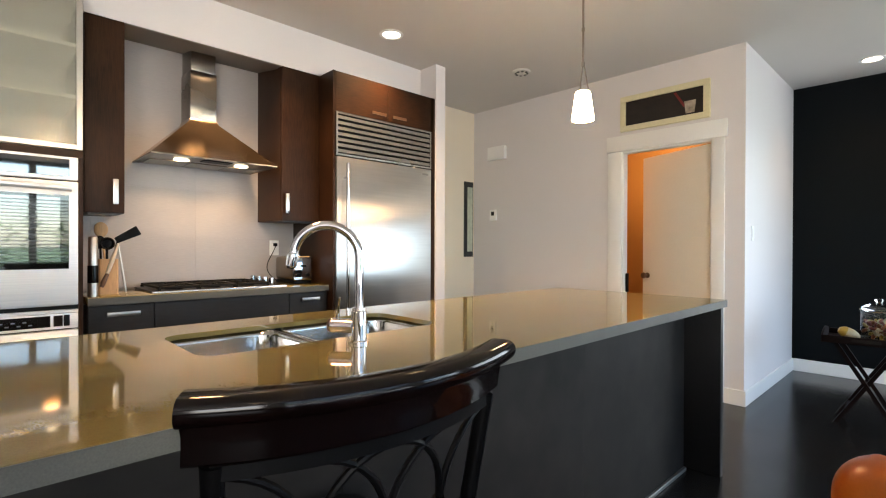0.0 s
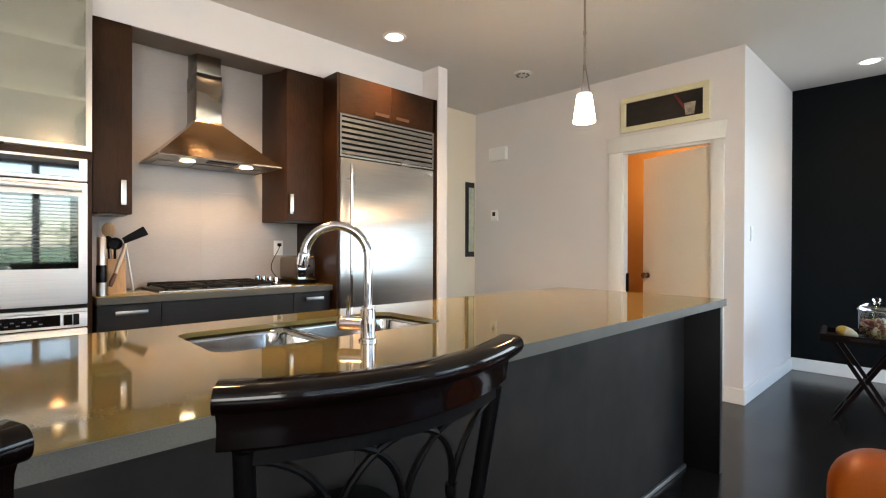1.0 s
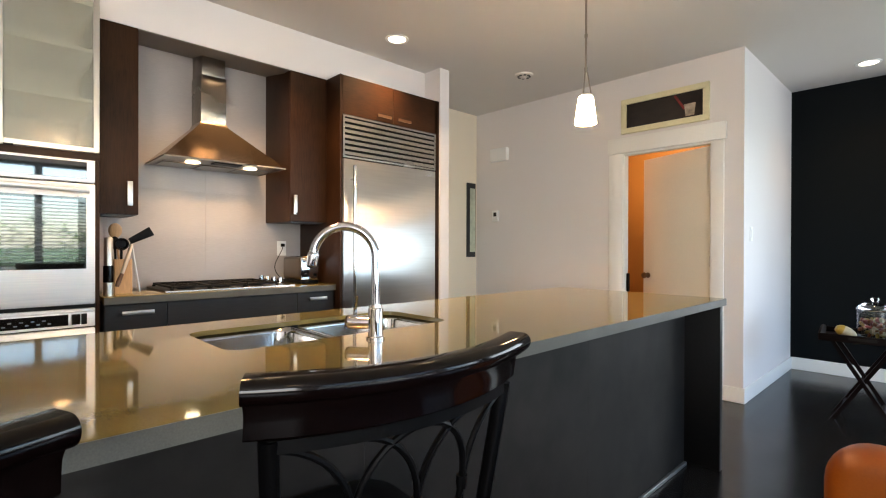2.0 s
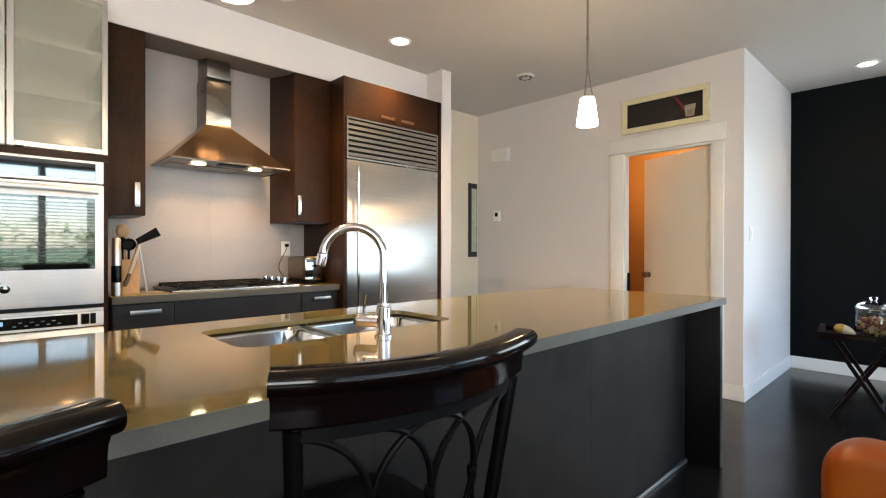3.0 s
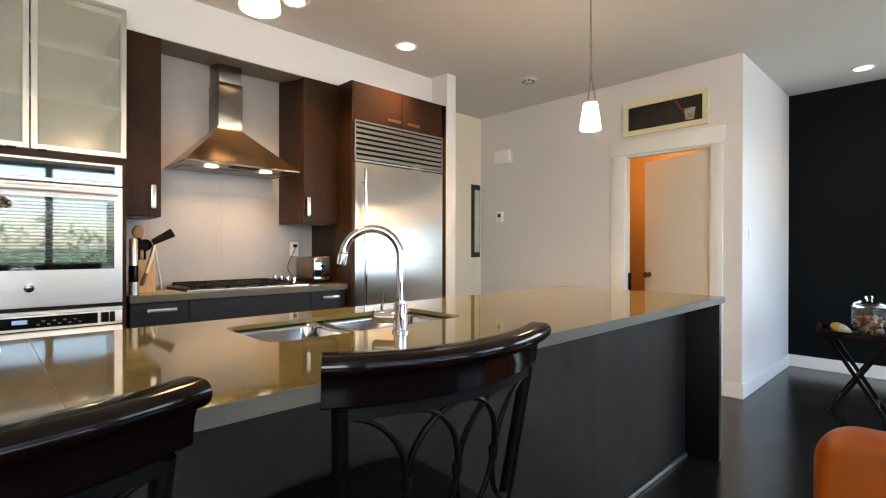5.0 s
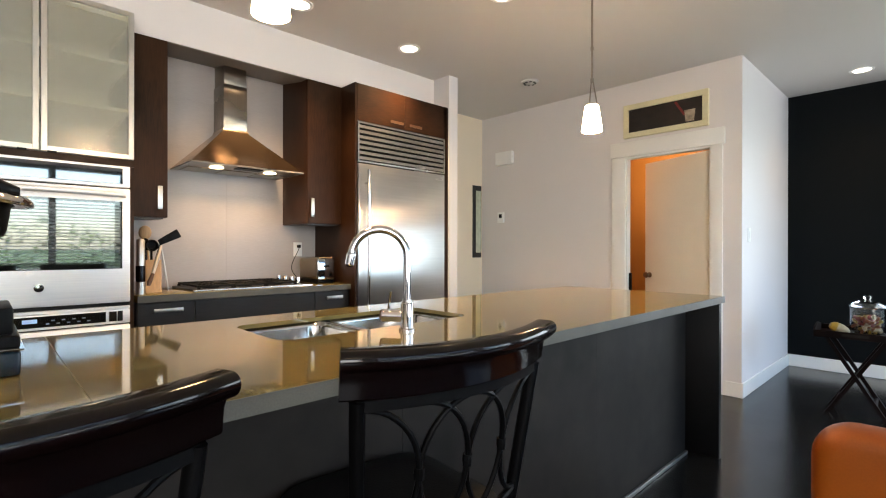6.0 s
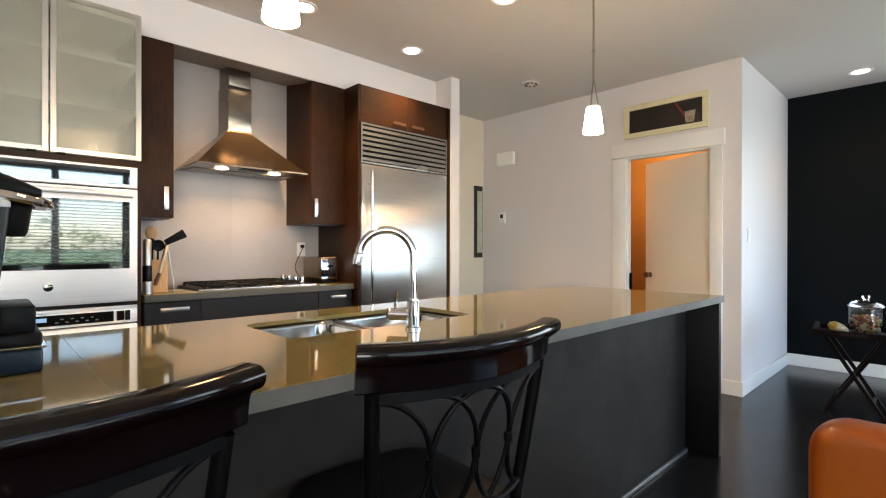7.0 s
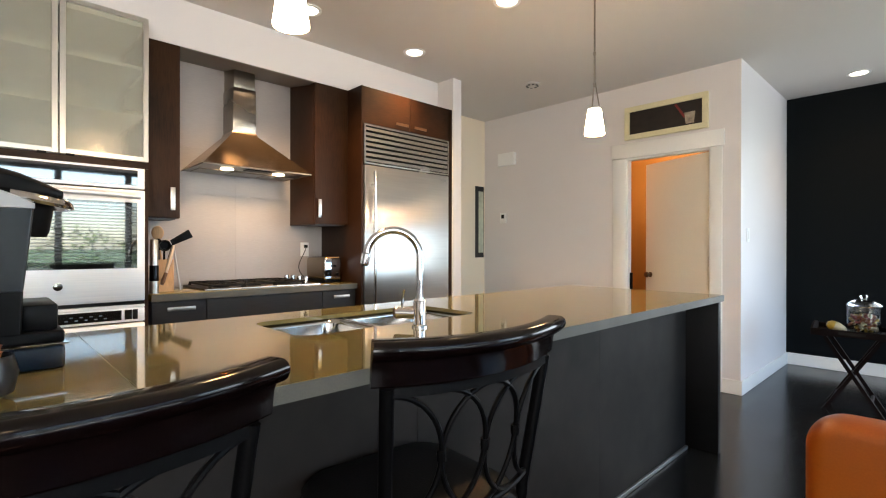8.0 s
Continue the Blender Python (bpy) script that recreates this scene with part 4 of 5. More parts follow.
# ---- lamps of the ceiling ----
# fittings for all cans, the two added unseen ones too
for i, (x, y) in enumerate(CANS):
    can = thing("recessed_light", (x, y, CEIL), "lit round recessed ceiling light with white trim", "ceiling light", "recessed lights")
    part("trim_ring", lathe(bmesh.new(), [(0.062, 0.0), (0.066, -0.006), (0.086, -0.005), (0.088, 0.0)], (x, y, CEIL - 0.0005), 36), WHITEPLASTIC, can)
    part("lens", lathe(bmesh.new(), [(0.0, -0.002), (0.061, -0.002), (0.062, 0.0)], (x, y, CEIL - 0.001), 36), BULB, can, "lit warm lens")
dx, dy = -2.535, 3.515
det = thing("smoke_detector", (dx, dy, CEIL), "white round ceiling detector with dark slots", "smoke detector")
part("base", lathe(bmesh.new(), [(0.080, 0), (0.080, -0.012), (0.074, -0.016), (0.0, -0.016)], (dx, dy, CEIL - 0.0005), 36), CEILM, det)
for i in range(8):
    a = 2 * math.pi * i / 8
    bm = block(-0.008, 0.010, -0.011, 0.011, -0.008, 0.0, 0.002, 1)
    bmesh.ops.transform(bm, matrix=Matrix.Translation((dx + 0.050 * math.cos(a), dy + 0.050 * math.sin(a), CEIL - 0.0165)) @ Matrix.Rotation(a, 4, "Z"), verts=bm.verts)
    part("slot", bm, STRIP, det)
part("cap", lathe(bmesh.new(), [(0.030, 0), (0.028, -0.010), (0.0, -0.012)], (dx, dy, CEIL - 0.0165), 28), CEILM, det)

for x, y, z in PENDANTS:
    pen = thing("pendant_lamp", (x, y, CEIL), "lit opal glass cone pendant on a satin metal rod", "pendant lamp", "pendants over the island")
    bm = bmesh.new()
    lathe(bm, [(0.056, 0.0), (0.0568, 0.004), (0.038, 0.140), (0.034, 0.146), (0.031, 0.146), (0.037, 0.139), (0.0535, 0.004), (0.053, 0.0)], (x, y, z), 36)
    shade = part("shade", bm, SHADE, pen, "lit opal glass cone shade")
    part("collar", lathe(bmesh.new(), [(0.031, 0), (0.031, 0.010), (0.020, 0.016), (0.0, 0.016)], (x, y, z + 0.1465), 24), NICKEL, pen)
    for k in range(3):
        a = 2 * math.pi * k / 3 + 0.5
        part("strut", tube(bmesh.new(), [(x + 0.027 * math.cos(a), y + 0.027 * math.sin(a), z + 0.158), (x + 0.006 * math.cos(a), y + 0.006 * math.sin(a), z + 0.285)], 0.0036, 8), RODMETAL, pen)
    part("hub", lathe(bmesh.new(), [(0.0, 0), (0.009, 0.004), (0.009, 0.026), (0.0, 0.03)], (x, y, z + 0.275), 14), RODMETAL, pen)
    part("rod", tube(bmesh.new(), [(x, y, z + 0.30), (x, y, CEIL - 0.02)], 0.0058, 10), RODMETAL, pen)
    part("joint", lathe(bmesh.new(), [(0.0, 0), (0.0085, 0.003), (0.0085, 0.020), (0.0, 0.023)], (x, y, z + 0.46), 12), RODMETAL, pen)
    part("canopy", lathe(bmesh.new(), [(0.0, -0.028), (0.045, -0.024), (0.058, -0.004), (0.058, 0.0)], (x, y, CEIL - 0.0005), 28), NICKEL, pen)

# ---- on the walls ----
chime = thing("door_chime", (-3.385, DY, 2.24), "white plastic door chime box on the wall", "door chime")
part("cover", block(-3.508, -3.268, DY - 0.055, DY - 0.012, 2.172, 2.318, 0.006), WHITEPLASTIC, chime)
part("back_plate", block(-3.500, -3.276, DY - 0.0118, DY - 0.0005, 2.178, 2.312), WHITEPLASTIC, chime)
th = thing("thermostat", (-3.455, DY, 1.56), "small white wall thermostat with grey screen", "thermostat")
part("case", block(-3.500, -3.408, DY - 0.024, DY - 0.0005, 1.500, 1.622, 0.005), WHITEPLASTIC, th)
part("screen", block(-3.475, -3.433, DY - 0.0255, DY - 0.0242, 1.555, 1.600), PANEL, th)
pic = thing("picture_frame", (-1.6, DY, 2.24), "cream-framed dark painting above the doorway", "painting")
px0, px1, pz0, pz1, w = -1.956, -1.217, 2.237, 2.546, 0.048
bm = bmesh.new()
for a in ((px0, px1, pz0, pz0 + w), (px0, px1, pz1 - w, pz1), (px0, px0 + w, pz0 + w, pz1 - w), (px1 - w, px1, pz0 + w, pz1 - w)):
    box(bm, a[0], a[1], DY - 0.030, DY - 0.0005, a[2], a[3], 0.003, 1)
part("frame", bm, FRAMEPAINT, pic, "flat cream painted frame")
canvas = part("canvas", block(px0 + w, px1 - w, DY - 0.014, DY - 0.004, pz0 + w, pz1 - w), CANVAS, pic, "nearly black canvas")
bm = lathe(bmesh.new(), [(0.034, 0), (0.040, 0.05), (0.046, 0.10), (0.042, 0.10), (0.0, 0.098)], (0, 0, 0), 20)
bmesh.ops.transform(bm, matrix=Matrix.Translation((-1.368, DY - 0.0150, 2.300)) @ Matrix.Diagonal((1, 0.02, 1, 1)), verts=bm.verts)
part("painted_cup", bm, PALEPAINT, canvas, "painted pale cup")
bm = block(-0.010, 0.010, -0.0009, 0.0, -0.075, 0.075)
bmesh.ops.transform(bm, matrix=Matrix.Translation((-1.450, DY - 0.0142, 2.425)) @ Matrix.Rotation(radians(-32), 4, "Y"), verts=bm.verts)
part("painted_stroke", bm, RED, canvas, "painted red stroke")
hp = thing("picture_frame", (-3.76, 4.13, 1.1), "tall black-framed print on the warm-tinted hall wall", "picture")
bm = bmesh.new()
hy, hz0, hz1 = (4.055, 4.205), 1.09, 1.955
for a in ((hy[0], hy[0] + 0.055, hz0, hz1), (hy[0] + 0.055, hy[1], hz0, hz0 + 0.06), (hy[0] + 0.055, hy[1], hz1 - 0.06, hz1), (hy[1] - 0.005, hy[1], hz0 + 0.06, hz1 - 0.06)):
    box(bm, -3.7598, -3.748, *a, 0.003, 1)
part("frame", bm, BLACKFRAME, hp)
part("print", block(-3.7598, -3.753, hy[0] + 0.055, hy[1] - 0.005, hz0 + 0.06, hz1 - 0.06), SAGE, hp, "pale sage print")
sw = thing("light_switch", (RX, 4.42, 1.32), "white plastic light switch on the corner wall", "light switch")
part("plate", block(RX + 0.0005, RX + 0.006, 4.385, 4.455, 1.26, 1.375, 0.002, 1), WHITEPLASTIC, sw)
part("rocker", block(RX + 0.0062, RX + 0.010, 4.404, 4.436, 1.285, 1.35, 0.001, 1), WHITEPLASTIC, sw)
tx = WX + 0.0115
outlet = thing("wall_outlet", (tx, 1.72, 1.18), "white wall outlet with a black plug in it", "outlet")
part("plate", block(tx, tx + 0.005, 1.666, 1.741, 1.132, 1.248, 0.002, 1), WHITEPLASTIC, outlet)
for z in (1.160, 1.215):
    part("socket", block(tx + 0.0052, tx + 0.007, 1.687, 1.721, z - 0.014, z + 0.014, 0.002, 1), WHITEPLASTIC, outlet)

# ---- on the worktop by the range ----
WT = 0.9275
toaster = thing("toaster", (-3.33, 1.76, WT), "brushed steel two-slice toaster with black base", "toaster")
t0, t1, u0, u1 = -3.49, -3.185, 1.685, 1.835
part("foot_plate", block(t0 + 0.004, t1 - 0.004, u0 + 0.004, u1 - 0.004, WT, WT + 0.026, 0.008), BLACKPLASTIC, toaster)
part("shell", block(t0, t1 - 0.018, u0, u1, WT + 0.0265, WT + 0.200, 0.026, 4), HOOD_STEEL, toaster)
ep = part("end_panel", block(t1 - 0.0175, t1, u0 + 0.002, u1 - 0.002, WT + 0.0265, WT + 0.196, 0.008, 3), CHROME, toaster, "shiny metal control end")
part("lever", block(t1 + 0.0005, t1 + 0.02, 1.745, 1.775, WT + 0.125, WT + 0.14, 0.003), BLACKPLASTIC, ep)
for y in (1.725, 1.795):
    part("dial", lathe(bmesh.new(), [(0.014, 0), (0.012, 0.012), (0.0, 0.013)], (t1 + 0.0003, y, WT + 0.065), 18, "X"), BLACKPLASTIC, ep)
for y in (1.733, 1.787):
    part("slot", block(t0 + 0.04, t1 - 0.06, y - 0.012, y + 0.012, WT + 0.198, WT + 0.2015), BLACKP, toaster)
part("top_trim", block(t1 - 0.016, t1 - 0.002, u0 + 0.02, u1 - 0.02, WT + 0.1965, WT + 0.203, 0.002, 1), BEECH, toaster)
pts = []
for i in range(21):
    s = i / 20
    pts.append((tx + 0.030 + 0.05 * s, 1.706 - 0.10 * math.sin(math.pi * s) * (0.4 + 0.6 * s) - 0.02 * s, 1.215 - 0.272 * s ** 0.85))
cord = thing("power_cord", (tx + 0.03, 1.72, 1.2), "thin black power cord with its plug", "cord")
part("cable", tube(bmesh.new(), pts, 0.003, 8), BLACKPLASTIC, cord)
part("plug", block(tx + 0.0072, tx + 0.034, 1.692, 1.718, 1.203, 1.228, 0.005), BLACKPLASTIC, cord)

hx_, hy_ = -3.235, 0.572
crock = thing("utensil_holder", (hx_, hy_, WT), "pale beech utensil holder on the worktop", "utensil holder")
bm = bmesh.new()
outer = [rounded(hx_ - 0.048, hx_ + 0.048, hy_ - 0.048, hy_ + 0.048, 0.012, z) for z in (WT, WT + 0.200)]
inner = [rounded(hx_ - 0.039, hx_ + 0.039, hy_ - 0.039, hy_ + 0.039, 0.008, z) for z in (WT + 0.200, WT + 0.012)]
part("box", sweep(bm, outer + inner), BEECH, crock)


def utensil(name, label, foot, tip, r, material):
    foot, tip = Vector(foot), Vector(tip)
    ob = thing(name, foot, label, "utensil", "utensils in the holder")
    part("shaft", tube(bmesh.new(), [foot, (foot + tip) / 2, tip], [r, r * 0.9, r * 0.8], 10), material, ob)
    return ob, (tip - foot).normalized(), tip


ob, d, tip = utensil("wooden_spoon", "wooden spoon with a round bowl", (hx_ - 0.01, hy_ + 0.01, WT + 0.014), (-3.285, 0.553, 1.266), 0.006, BEECH)
bm = bmesh.new()
bmesh.ops.create_uvsphere(bm, u_segments=20, v_segments=12, radius=1, matrix=Matrix.Translation(tip + d * 0.03) @ Matrix.Rotation(radians(-20), 4, "Z") @ Matrix.Diagonal((0.010, 0.035, 0.044, 1)))
part("bowl", bm, BEECH, ob)
ob, d, tip = utensil("spatula", "black nylon spatula with a wide blade", (hx_ + 0.0, hy_ - 0.02, WT + 0.014), (-3.225, 0.622, 1.232), 0.007, BLACKPLASTIC)
bm = block(-0.006, 0.006, -0.064, 0.068, -0.027, 0.030, 0.006, 4)
for v in bm.verts:   # narrower towards the shaft
    v.co.z *= 0.62 + 0.38 * min(1.0, max(0.0, (v.co.y + 0.062) / 0.07))
bmesh.ops.transform(bm, matrix=Matrix.Translation(tip + Vector((0.0, 0.046, 0.030))) @ Matrix.Rotation(radians(29), 4, "X"), verts=bm.verts)
part("blade", bm, BLACKPLASTIC, ob, "black nylon blade")
ob, d, tip = utensil("ladle", "black ladle with a steel rim", (hx_ + 0.02, hy_ - 0.005, WT + 0.014), (-3.20, 0.566, 1.195), 0.008, BLACKPLASTIC)
part("cup", lathe(bmesh.new(), [(0.0, -0.012), (0.026, -0.010), (0.036, 0.014), (0.033, 0.016), (0.024, -0.004), (0.0, -0.006)], tip + Vector((0, 0, 0.02)), 20, "X"), BLACKPLASTIC, ob)
ob, d, tip = utensil("tongs", "shiny steel kitchen tongs", (-3.19, 0.655, WT + 0.006), (-3.19, 0.616, 1.213), 0.006, ALU)
part("arm", tube(bmesh.new(), [(-3.10, 0.551, 1.048), (-3.145, 0.585, 1.13), tip], [0.009, 0.012, 0.007], 10), ALU, ob)
part("grip", tube(bmesh.new(), [(-3.083, 0.524, 0.978), (-3.088, 0.531, 1.0), (-3.10, 0.551, 1.047)], [0.009, 0.013, 0.0095], 10), TONGWOOD, ob)
ob, d, tip = utensil("serving_spoon", "black nylon serving spoon", (hx_ + 0.01, hy_ - 0.025, WT + 0.014), (-3.215, 0.537, 1.19), 0.007, BLACKPLASTIC)
bm = bmesh.new()
bmesh.ops.create_uvsphere(bm, u_segments=18, v_segments=10, radius=1, matrix=Matrix.Translation(tip + d * 0.032) @ Matrix.Diagonal((0.009, 0.024, 0.038, 1)))
part("bowl", bm, BLACKPLASTIC, ob)
mill = thing("pepper_mill", (-3.10, 0.487, WT), "tall steel pepper mill with a dark band", "pepper mill")
mc = (-3.10, 0.487, WT)
part("foot", lathe(bmesh.new(), [(0.024, 0), (0.024, 0.074)], mc, 24), ALU, mill)
part("band", lathe(bmesh.new(), [(0.0245, 0.0745), (0.0245, 0.168)], mc, 24), STOOLWOOD, mill, "dark wooden band")
part("head", lathe(bmesh.new(), [(0.022, 0.1685), (0.022, 0.316), (0.018, 0.323), (0.0, 0.324)], mc, 24), ALU, mill)

# ---- coffee maker on the island ----
KX1, KY1 = -1.285, -0.122
kz = IZ + 0.0005
cm = thing("coffee_maker", (KX1 - 0.12, KY1 - 0.16, IZ), "black single-cup coffee maker with chrome trim", "coffee maker")
kb = part("base", block(KX1 - 0.25, KX1, KY1 - 0.34, KY1, kz, kz + 0.0565, 0.008, 3), NAVYPLASTIC, cm, "glossy navy-black base")
part("base_top", block(KX1 - 0.25, KX1 - 0.001, KY1 - 0.34, KY1 - 0.001, kz + 0.0615, kz + 0.0905, 0.006, 3), BLACKPLASTIC, cm)
part("chrome_edge", block(KX1 - 0.252, KX1 + 0.003, KY1 - 0.30, KY1 + 0.006, kz + 0.0567, kz + 0.0613, 0.001, 1), CHROME, kb)
part("drip_tray", block(KX1 - 0.235, KX1 - 0.02, KY1 - 0.098, KY1 - 0.012, kz + 0.0907, kz + 0.152, 0.006), BLACKPLASTIC, cm)
part("column", block(KX1 - 0.24, KX1 - 0.015, KY1 - 0.335, KY1 - 0.10, kz + 0.0907, kz + 0.335, 0.02, 3), BLACKPLASTIC, cm)
TX0 = KX1 - 0.014


def wedge(levels):
    """A block that changes its depth and width as it rises: (height, rear y, front y, outer x) for each level."""
    secs = []
    for z, ya, yb, xo in levels:
        secs.append([Vector((TX0 + p.x, KY1 + p.y, kz + z)) for p in rounded(0, xo, ya, yb, 0.007, 0, 4)])
    return sweep(bmesh.new(), secs)


part("side_body", wedge([(0.0907, -0.335, -0.080, 0.027), (0.186, -0.335, -0.0765, 0.028)]), BLACKPLASTIC, cm)
tk = part("water_tank", wedge([(0.187, -0.335, -0.0765, 0.028), (0.28, -0.336, -0.067, 0.029), (0.374, -0.337, -0.0585, 0.030)]), TANK, cm, "smoked plastic water tank")
lid_secs = []
for y, z in ((-0.337, 0.424), (-0.20, 0.424), (-0.115, 0.413), (-0.085, 0.401), (-0.057, 0.386)):
    lid_secs.append([Vector((TX0, KY1 + y, kz + 0.375)), Vector((TX0 + 0.031, KY1 + y, kz + 0.375)), Vector((TX0 + 0.031, KY1 + y, kz + z - 0.003)), Vector((TX0 + 0.028, KY1 + y, kz + z)), Vector((TX0, KY1 + y, kz + z))])
part("tank_lid", sweep(bmesh.new(), lid_secs), LIDGREY, tk, "pale sloping tank lid")
secs = []
for y, zt, zb, w in ((-0.335, 0.440, 0.405, 0.105), (-0.25, 0.486, 0.402, 0.122), (-0.16, 0.484, 0.402, 0.124), (-0.08, 0.462, 0.402, 0.118), (-0.03, 0.440, 0.402, 0.104), (0.0, 0.426, 0.404, 0.085)):
    c = KX1 - 0.128
    secs.append([Vector((c + w * math.copysign(abs(math.cos(a)) ** 0.5, math.cos(a)), KY1 + y, kz + (zt + zb) / 2 + (zt - zb) / 2 * math.copysign(abs(math.sin(a)) ** 0.6, math.sin(a)))) for a in [2 * math.pi * k / 24 for k in range(24)]])
head = part("head", sweep(bmesh.new(), secs), BLACKPLASTIC, cm)
part("neck", block(KX1 - 0.235, KX1 - 0.0165, KY1 - 0.33, KY1 - 0.09, kz + 0.3352, kz + 0.405, 0.015), CHROME, head, "bright chrome band under the lid")
part("brew_nose", lathe(bmesh.new(), [(0.0, 0.312), (0.050, 0.312), (0.056, 0.326), (0.066, 0.400)], (KX1 - 0.118, KY1 - 0.076, kz), 28), BLACKPLASTIC, head)
pts = []
for i in range(25):
    a = math.pi * i / 24
    pts.append((KX1 - 0.125 + 0.124 * math.cos(a), KY1 - 0.10 + 0.118 * math.sin(a), kz + 0.408 - 0.016 * math.sin(a)))
part("lid_handle", tube(bmesh.new(), pts, 0.0095, 12, flat=1.6), CHROME, head, "chrome handle band")
small = Matrix.Translation((0.0369, -0.0135, IZ * 0.053)) @ Matrix.Scale(0.947, 4)   # a compact model
for piece in cm.children_recursive:
    piece.data.transform(small)
jc = (-0.985, -0.282, kz)
jar = thing("pod_jar", jc, "dark glossy jar of amber coffee pods", "jar")
part("bowl", lathe(bmesh.new(), [(0.040, 0), (0.060, 0.012), (0.066, 0.045), (0.058, 0.078), (0.055, 0.078), (0.062, 0.045), (0.056, 0.016), (0.0, 0.008)], jc, 28), TANK, jar)
rng = random.Random(11)
for i in range(7):
    a, rr = 0.9 * i, 0.026 + 0.006 * (i % 2)
    part("pod", lathe(bmesh.new(), [(0.012, 0), (0.017, 0.022), (0.0185, 0.0225), (0.0, 0.024)], (jc[0] + rr * math.cos(a), jc[1] + rr * math.sin(a), kz + 0.055 + 0.008 * (i % 3)), 14), CANDY[2], jar, "amber coffee pod")

# ---- tray table by the dark wall ----
tc = Vector((-0.288, 4.44, 0))
ax = Vector((math.cos(radians(3)), math.sin(radians(3)), 0))   # across the crossed legs
ay = Vector((-ax.y, ax.x, 0))
TM = Matrix.Translation(tc) @ Matrix.Rotation(radians(3), 4, "Z")


def turned(bm, m):
    bmesh.ops.transform(bm, matrix=m, verts=bm.verts)
    return bm


table = thing("folding_stand", tc, "dark wooden folding luggage-style stand with crossed legs", "tray stand")
for v in (-0.13, 0.13):
    for s in (-1, 1):
        vv = v + 0.012 * s
        bm = sweep(bmesh.new(), [[Vector((s * u + du, vv + dv, z)) for du, dv in ((-0.014, -0.010), (0.014, -0.010), (0.014, 0.010), (-0.014, 0.010))] for u, z in ((-0.165, 0.0), (0.165, 0.560))])
        part("leg", turned(bm, TM), TABLEWOOD, table)
for u, z in ((-0.153, 0.548), (0.153, 0.548), (-0.106, 0.10), (0.106, 0.10)):
    part("rail", turned(tube(bmesh.new(), [(u, -0.12, z), (u, 0.12, z)], 0.010, 8), TM), TABLEWOOD, table)
part("pivot", turned(tube(bmesh.new(), [(0, -0.15, 0.28), (0, 0.15, 0.28)], 0.009, 10), TM), NICKEL, table)
tray = thing("serving_tray", tc + Vector((0, 0, 0.562)), "dark cherry wood serving tray with raised rim", "tray")
part("bottom", turned(block(-0.225, 0.225, -0.20, 0.20, 0.562, 0.574), TM), TABLEWOOD, tray)
for a in ((-0.237, 0.237, -0.212, -0.2005), (-0.237, 0.237, 0.2005, 0.212)):
    part("rim", turned(block(*a, 0.562, 0.612, 0.003, 1), TM), TABLEWOOD, tray)
for a in ((-0.237, -0.2255), (0.2255, 0.237)):
    part("rim", turned(sweep(bmesh.new(), [[Vector((x, y, 0.562)), Vector((x, y, 0.612 + 0.03 * (1 - (y / 0.2) ** 2)))] [::1] + [Vector((x + 0.0115, y, 0.612 + 0.03 * (1 - (y / 0.2) ** 2))), Vector((x + 0.0115, y, 0.562))] for x, y in [(a[0], -0.2 + 0.4 * i / 10) for i in range(11)]]), TM), TABLEWOOD, tray)
part("handle_inlay", turned(block(-0.075, 0.075, -0.2135, -0.2122, 0.580, 0.598), TM), PANEL, tray)
jp = TM @ Vector((0.055, 0.04, 0.5745))
cj = thing("glass_jar", jp, "clear glass jar of coloured sweets with domed lid", "jar")
body = part("glass_body", lathe(bmesh.new(), [(0.0924, 0.0000), (0.0986, 0.0055), (0.0994, 0.1978), (0.0968, 0.2006), (0.0959, 0.1978), (0.0950, 0.0092), (0.0000, 0.0074)], jp, 40), GLASS, cj)
lid = part("lid", lathe(bmesh.new(), [(0.1047, 0.2010), (0.1065, 0.2079), (0.0880, 0.2263), (0.0528, 0.2429), (0.0194, 0.2484), (0.0141, 0.2558), (0.0229, 0.2668), (0.0246, 0.2778), (0.0158, 0.2852), (0.0000, 0.2861)], jp, 40), GLASS, cj, "domed glass lid with a knob")
rng = random.Random(7)
sweets = []
for k in range(4):
    bm = bmesh.new()
    for i in range(16):
        a, rr = rng.uniform(0, 6.28), 0.078 * math.sqrt(rng.random())
        z = 0.022 + rng.random() * 0.115 * (1 - 0.4 * (rr / 0.1) ** 2)
        bmesh.ops.create_icosphere(bm, subdivisions=1, radius=1, matrix=Matrix.Translation((jp[0] + rr * math.cos(a), jp[1] + rr * math.sin(a), jp[2] + z)) @ Euler((rng.random() * 3, rng.random() * 3, 0)).to_matrix().to_4x4() @ Matrix.Diagonal((0.024, 0.016, 0.013, 1)))
    part("sweets", bm, CANDY[k], cj)
gp = TM @ Vector((-0.095, -0.06, 0.5745))
gourd = thing("ornamental_gourd", gp, "cream and yellow ornamental gourd on the tray", "gourd")
bm = bmesh.new()
lathe(bm, [(0.0, -0.078), (0.022, -0.074), (0.040, -0.05), (0.046, -0.015), (0.043, 0.02), (0.030, 0.055), (0.014, 0.076), (0.0, 0.082)], (0, 0, 0), 24, "X")
turned(bm, Matrix.Translation(Vector(gp) + Vector((0, 0, 0.042))) @ Matrix.Rotation(radians(20), 4, "Z") @ Matrix.Rotation(radians(22), 4, "Y") @ Matrix.Scale(0.80, 4))
part("skin", bm, CANDY[3], gourd)
bm = lathe(bmesh.new(), [(0.0, -0.0805), (0.0235, -0.0765), (0.0415, -0.052), (0.0478, -0.030)], (0, 0, 0), 24, "X")
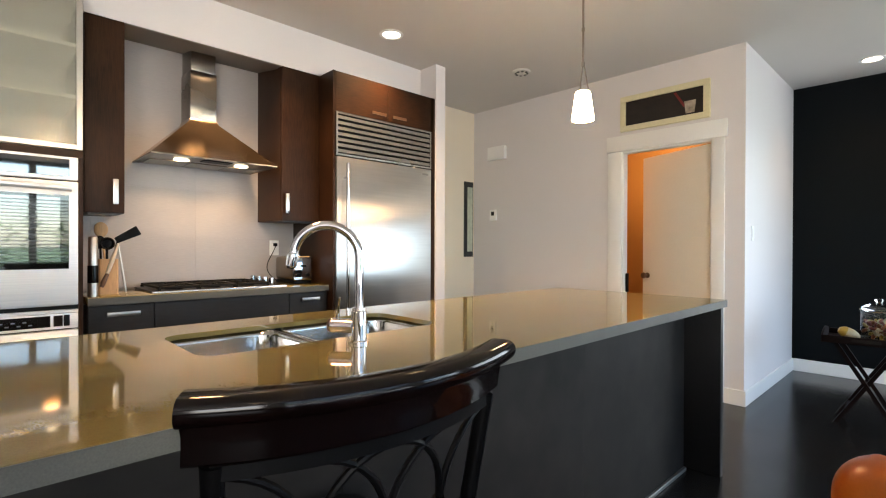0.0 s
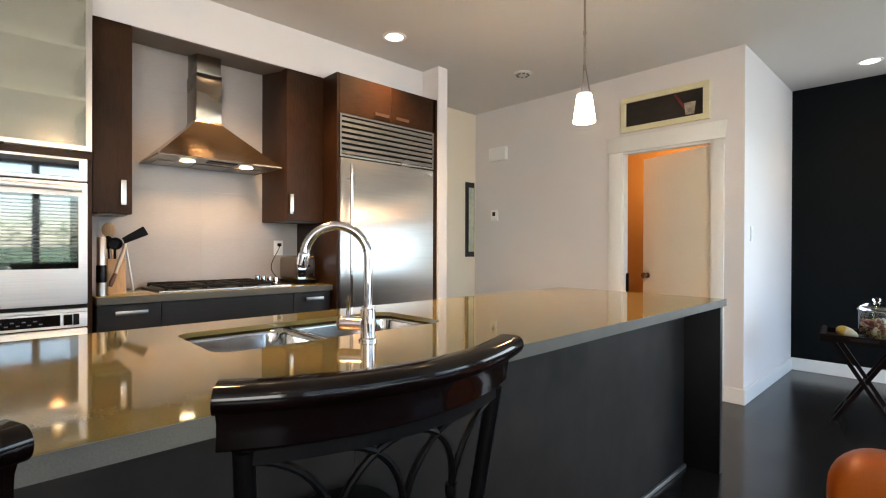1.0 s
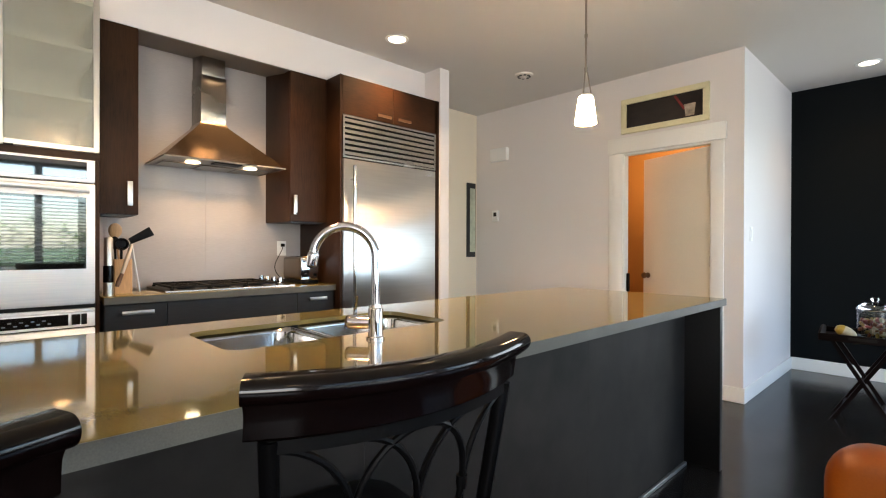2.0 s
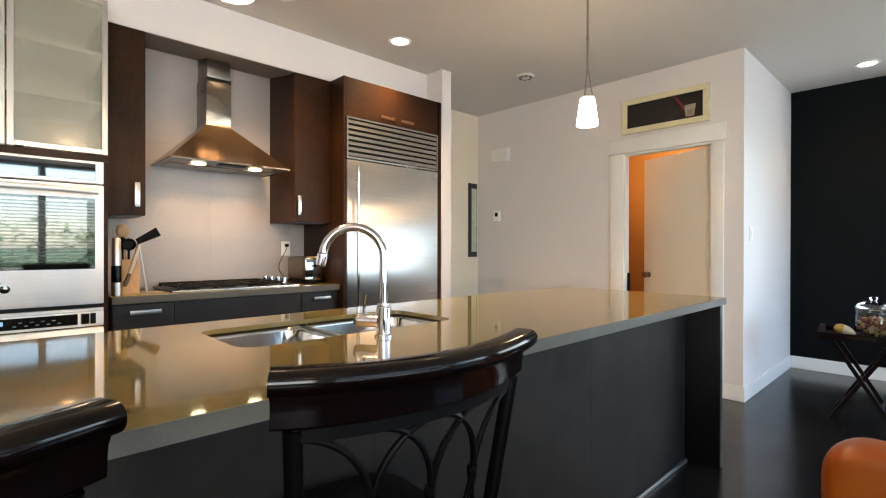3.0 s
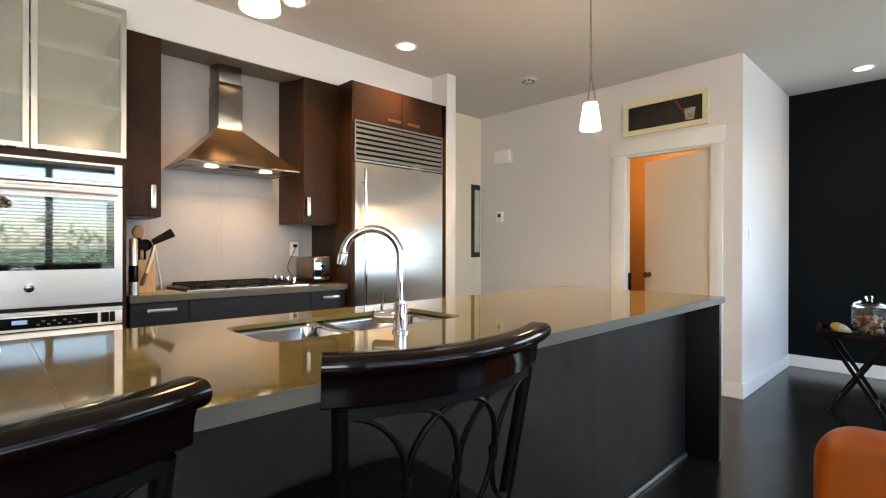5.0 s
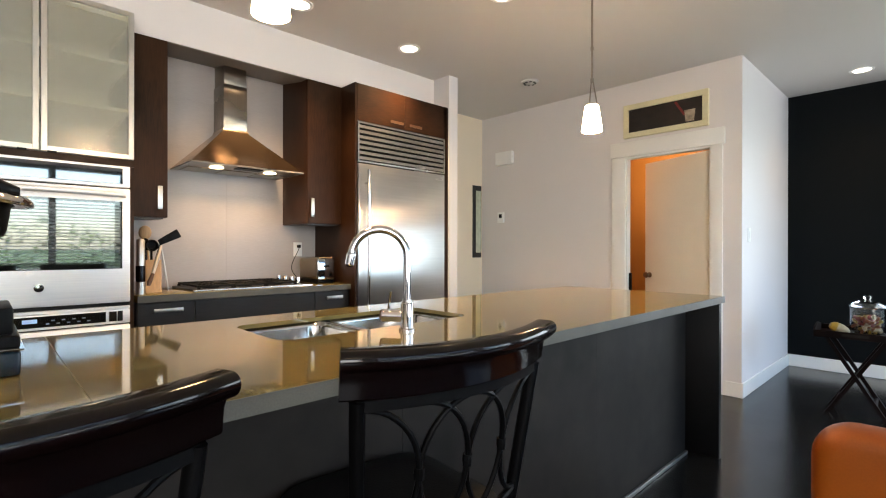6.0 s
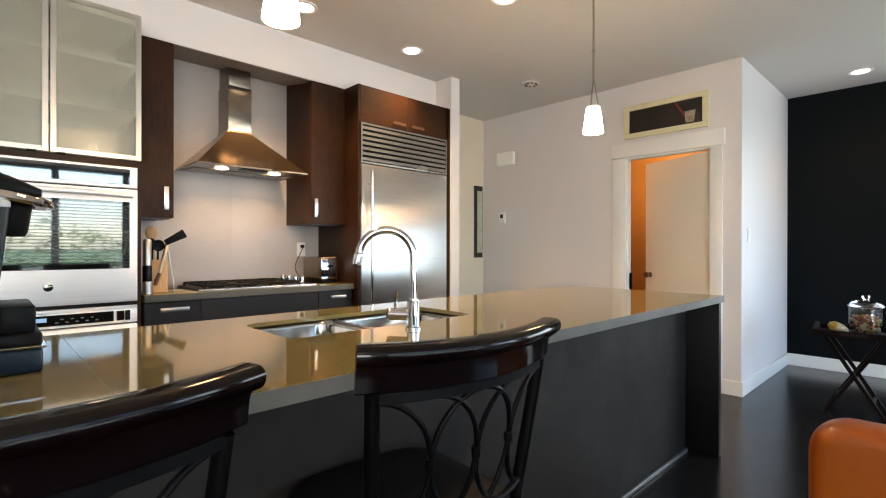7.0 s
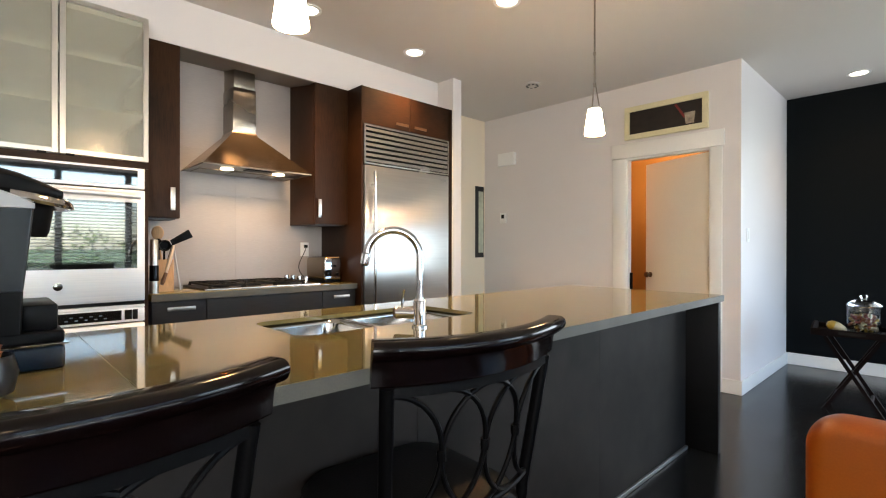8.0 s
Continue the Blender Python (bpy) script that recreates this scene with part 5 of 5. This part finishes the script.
turned(bm, Matrix.Translation(Vector(gp) + Vector((0, 0, 0.042))) @ Matrix.Rotation(radians(20), 4, "Z") @ Matrix.Rotation(radians(22), 4, "Y") @ Matrix.Scale(0.80, 4))
part("yellow_end", bm, CANDY[1], gourd, "yellow end of the gourd")

# ---- orange armchair ----
chair = thing("armchair", (0.2, 1.9, 0), "orange leather armchair with a rounded padded back", "armchair")
CM = Matrix.Translation((0.175, 1.605, 0)) @ Matrix.Rotation(radians(2), 4, "Z")


def pad(u0, u1, v0, v1, z0, z1, r, edge):
    """A padded block: rounded outline in u and z, soft across v."""
    secs = []
    for i in range(13):
        a = math.pi * i / 12
        v, d = (v0 + v1) / 2 - (v1 - v0) / 2 * math.cos(a), edge * (1 - math.sin(a) ** 0.7)
        ring = rounded(u0 + d, u1 - d, z0 + d, z1 - d, max(r - d, 0.01), 0, 8)
        secs.append([Vector((p.x, v, p.y)) for p in ring])
    return turned(sweep(bmesh.new(), secs), CM)


part("back", pad(-0.285, 0.285, -0.075, 0.075, 0.20, 0.705, 0.105, 0.05), ORANGE, chair)
part("seat", pad(-0.27, 0.27, 0.08, 0.58, 0.20, 0.42, 0.06, 0.04), ORANGE, chair)
for u in (-0.215, 0.215):
    part("arm", pad(u - 0.05, u + 0.05, 0.08, 0.58, 0.425, 0.55, 0.048, 0.03), ORANGE, chair)
for u in (-0.24, 0.24):
    for v in (0.0, 0.52):
        part("leg", turned(tube(bmesh.new(), [(u, v, 0.0), (u * 0.96, v, 0.21)], [0.014, 0.022], 12), CM), BLACKFRAME, chair)

# ---- floor planks ----
rng = random.Random(21)
PW, k = 0.146, 0
y = SOUTH + 0.002
while y < NORTH:
    x = -3.9 - rng.uniform(0.0, 1.6)
    while x < EAST:
        n = rng.choice((1.6, 1.9, 2.2))
        a, b = max(x, -3.9), min(x + n, EAST)
        if b - a > 0.05:
            ob = new("plank", mesh_of("plank", box(bmesh.new(), a + 0.0003, b - 0.0003, y + 0.0003, min(y + PW, NORTH) - 0.0003, -0.0118, 0.0), PLANK, False))
            ob.parent = floor
        x += n
    y += PW
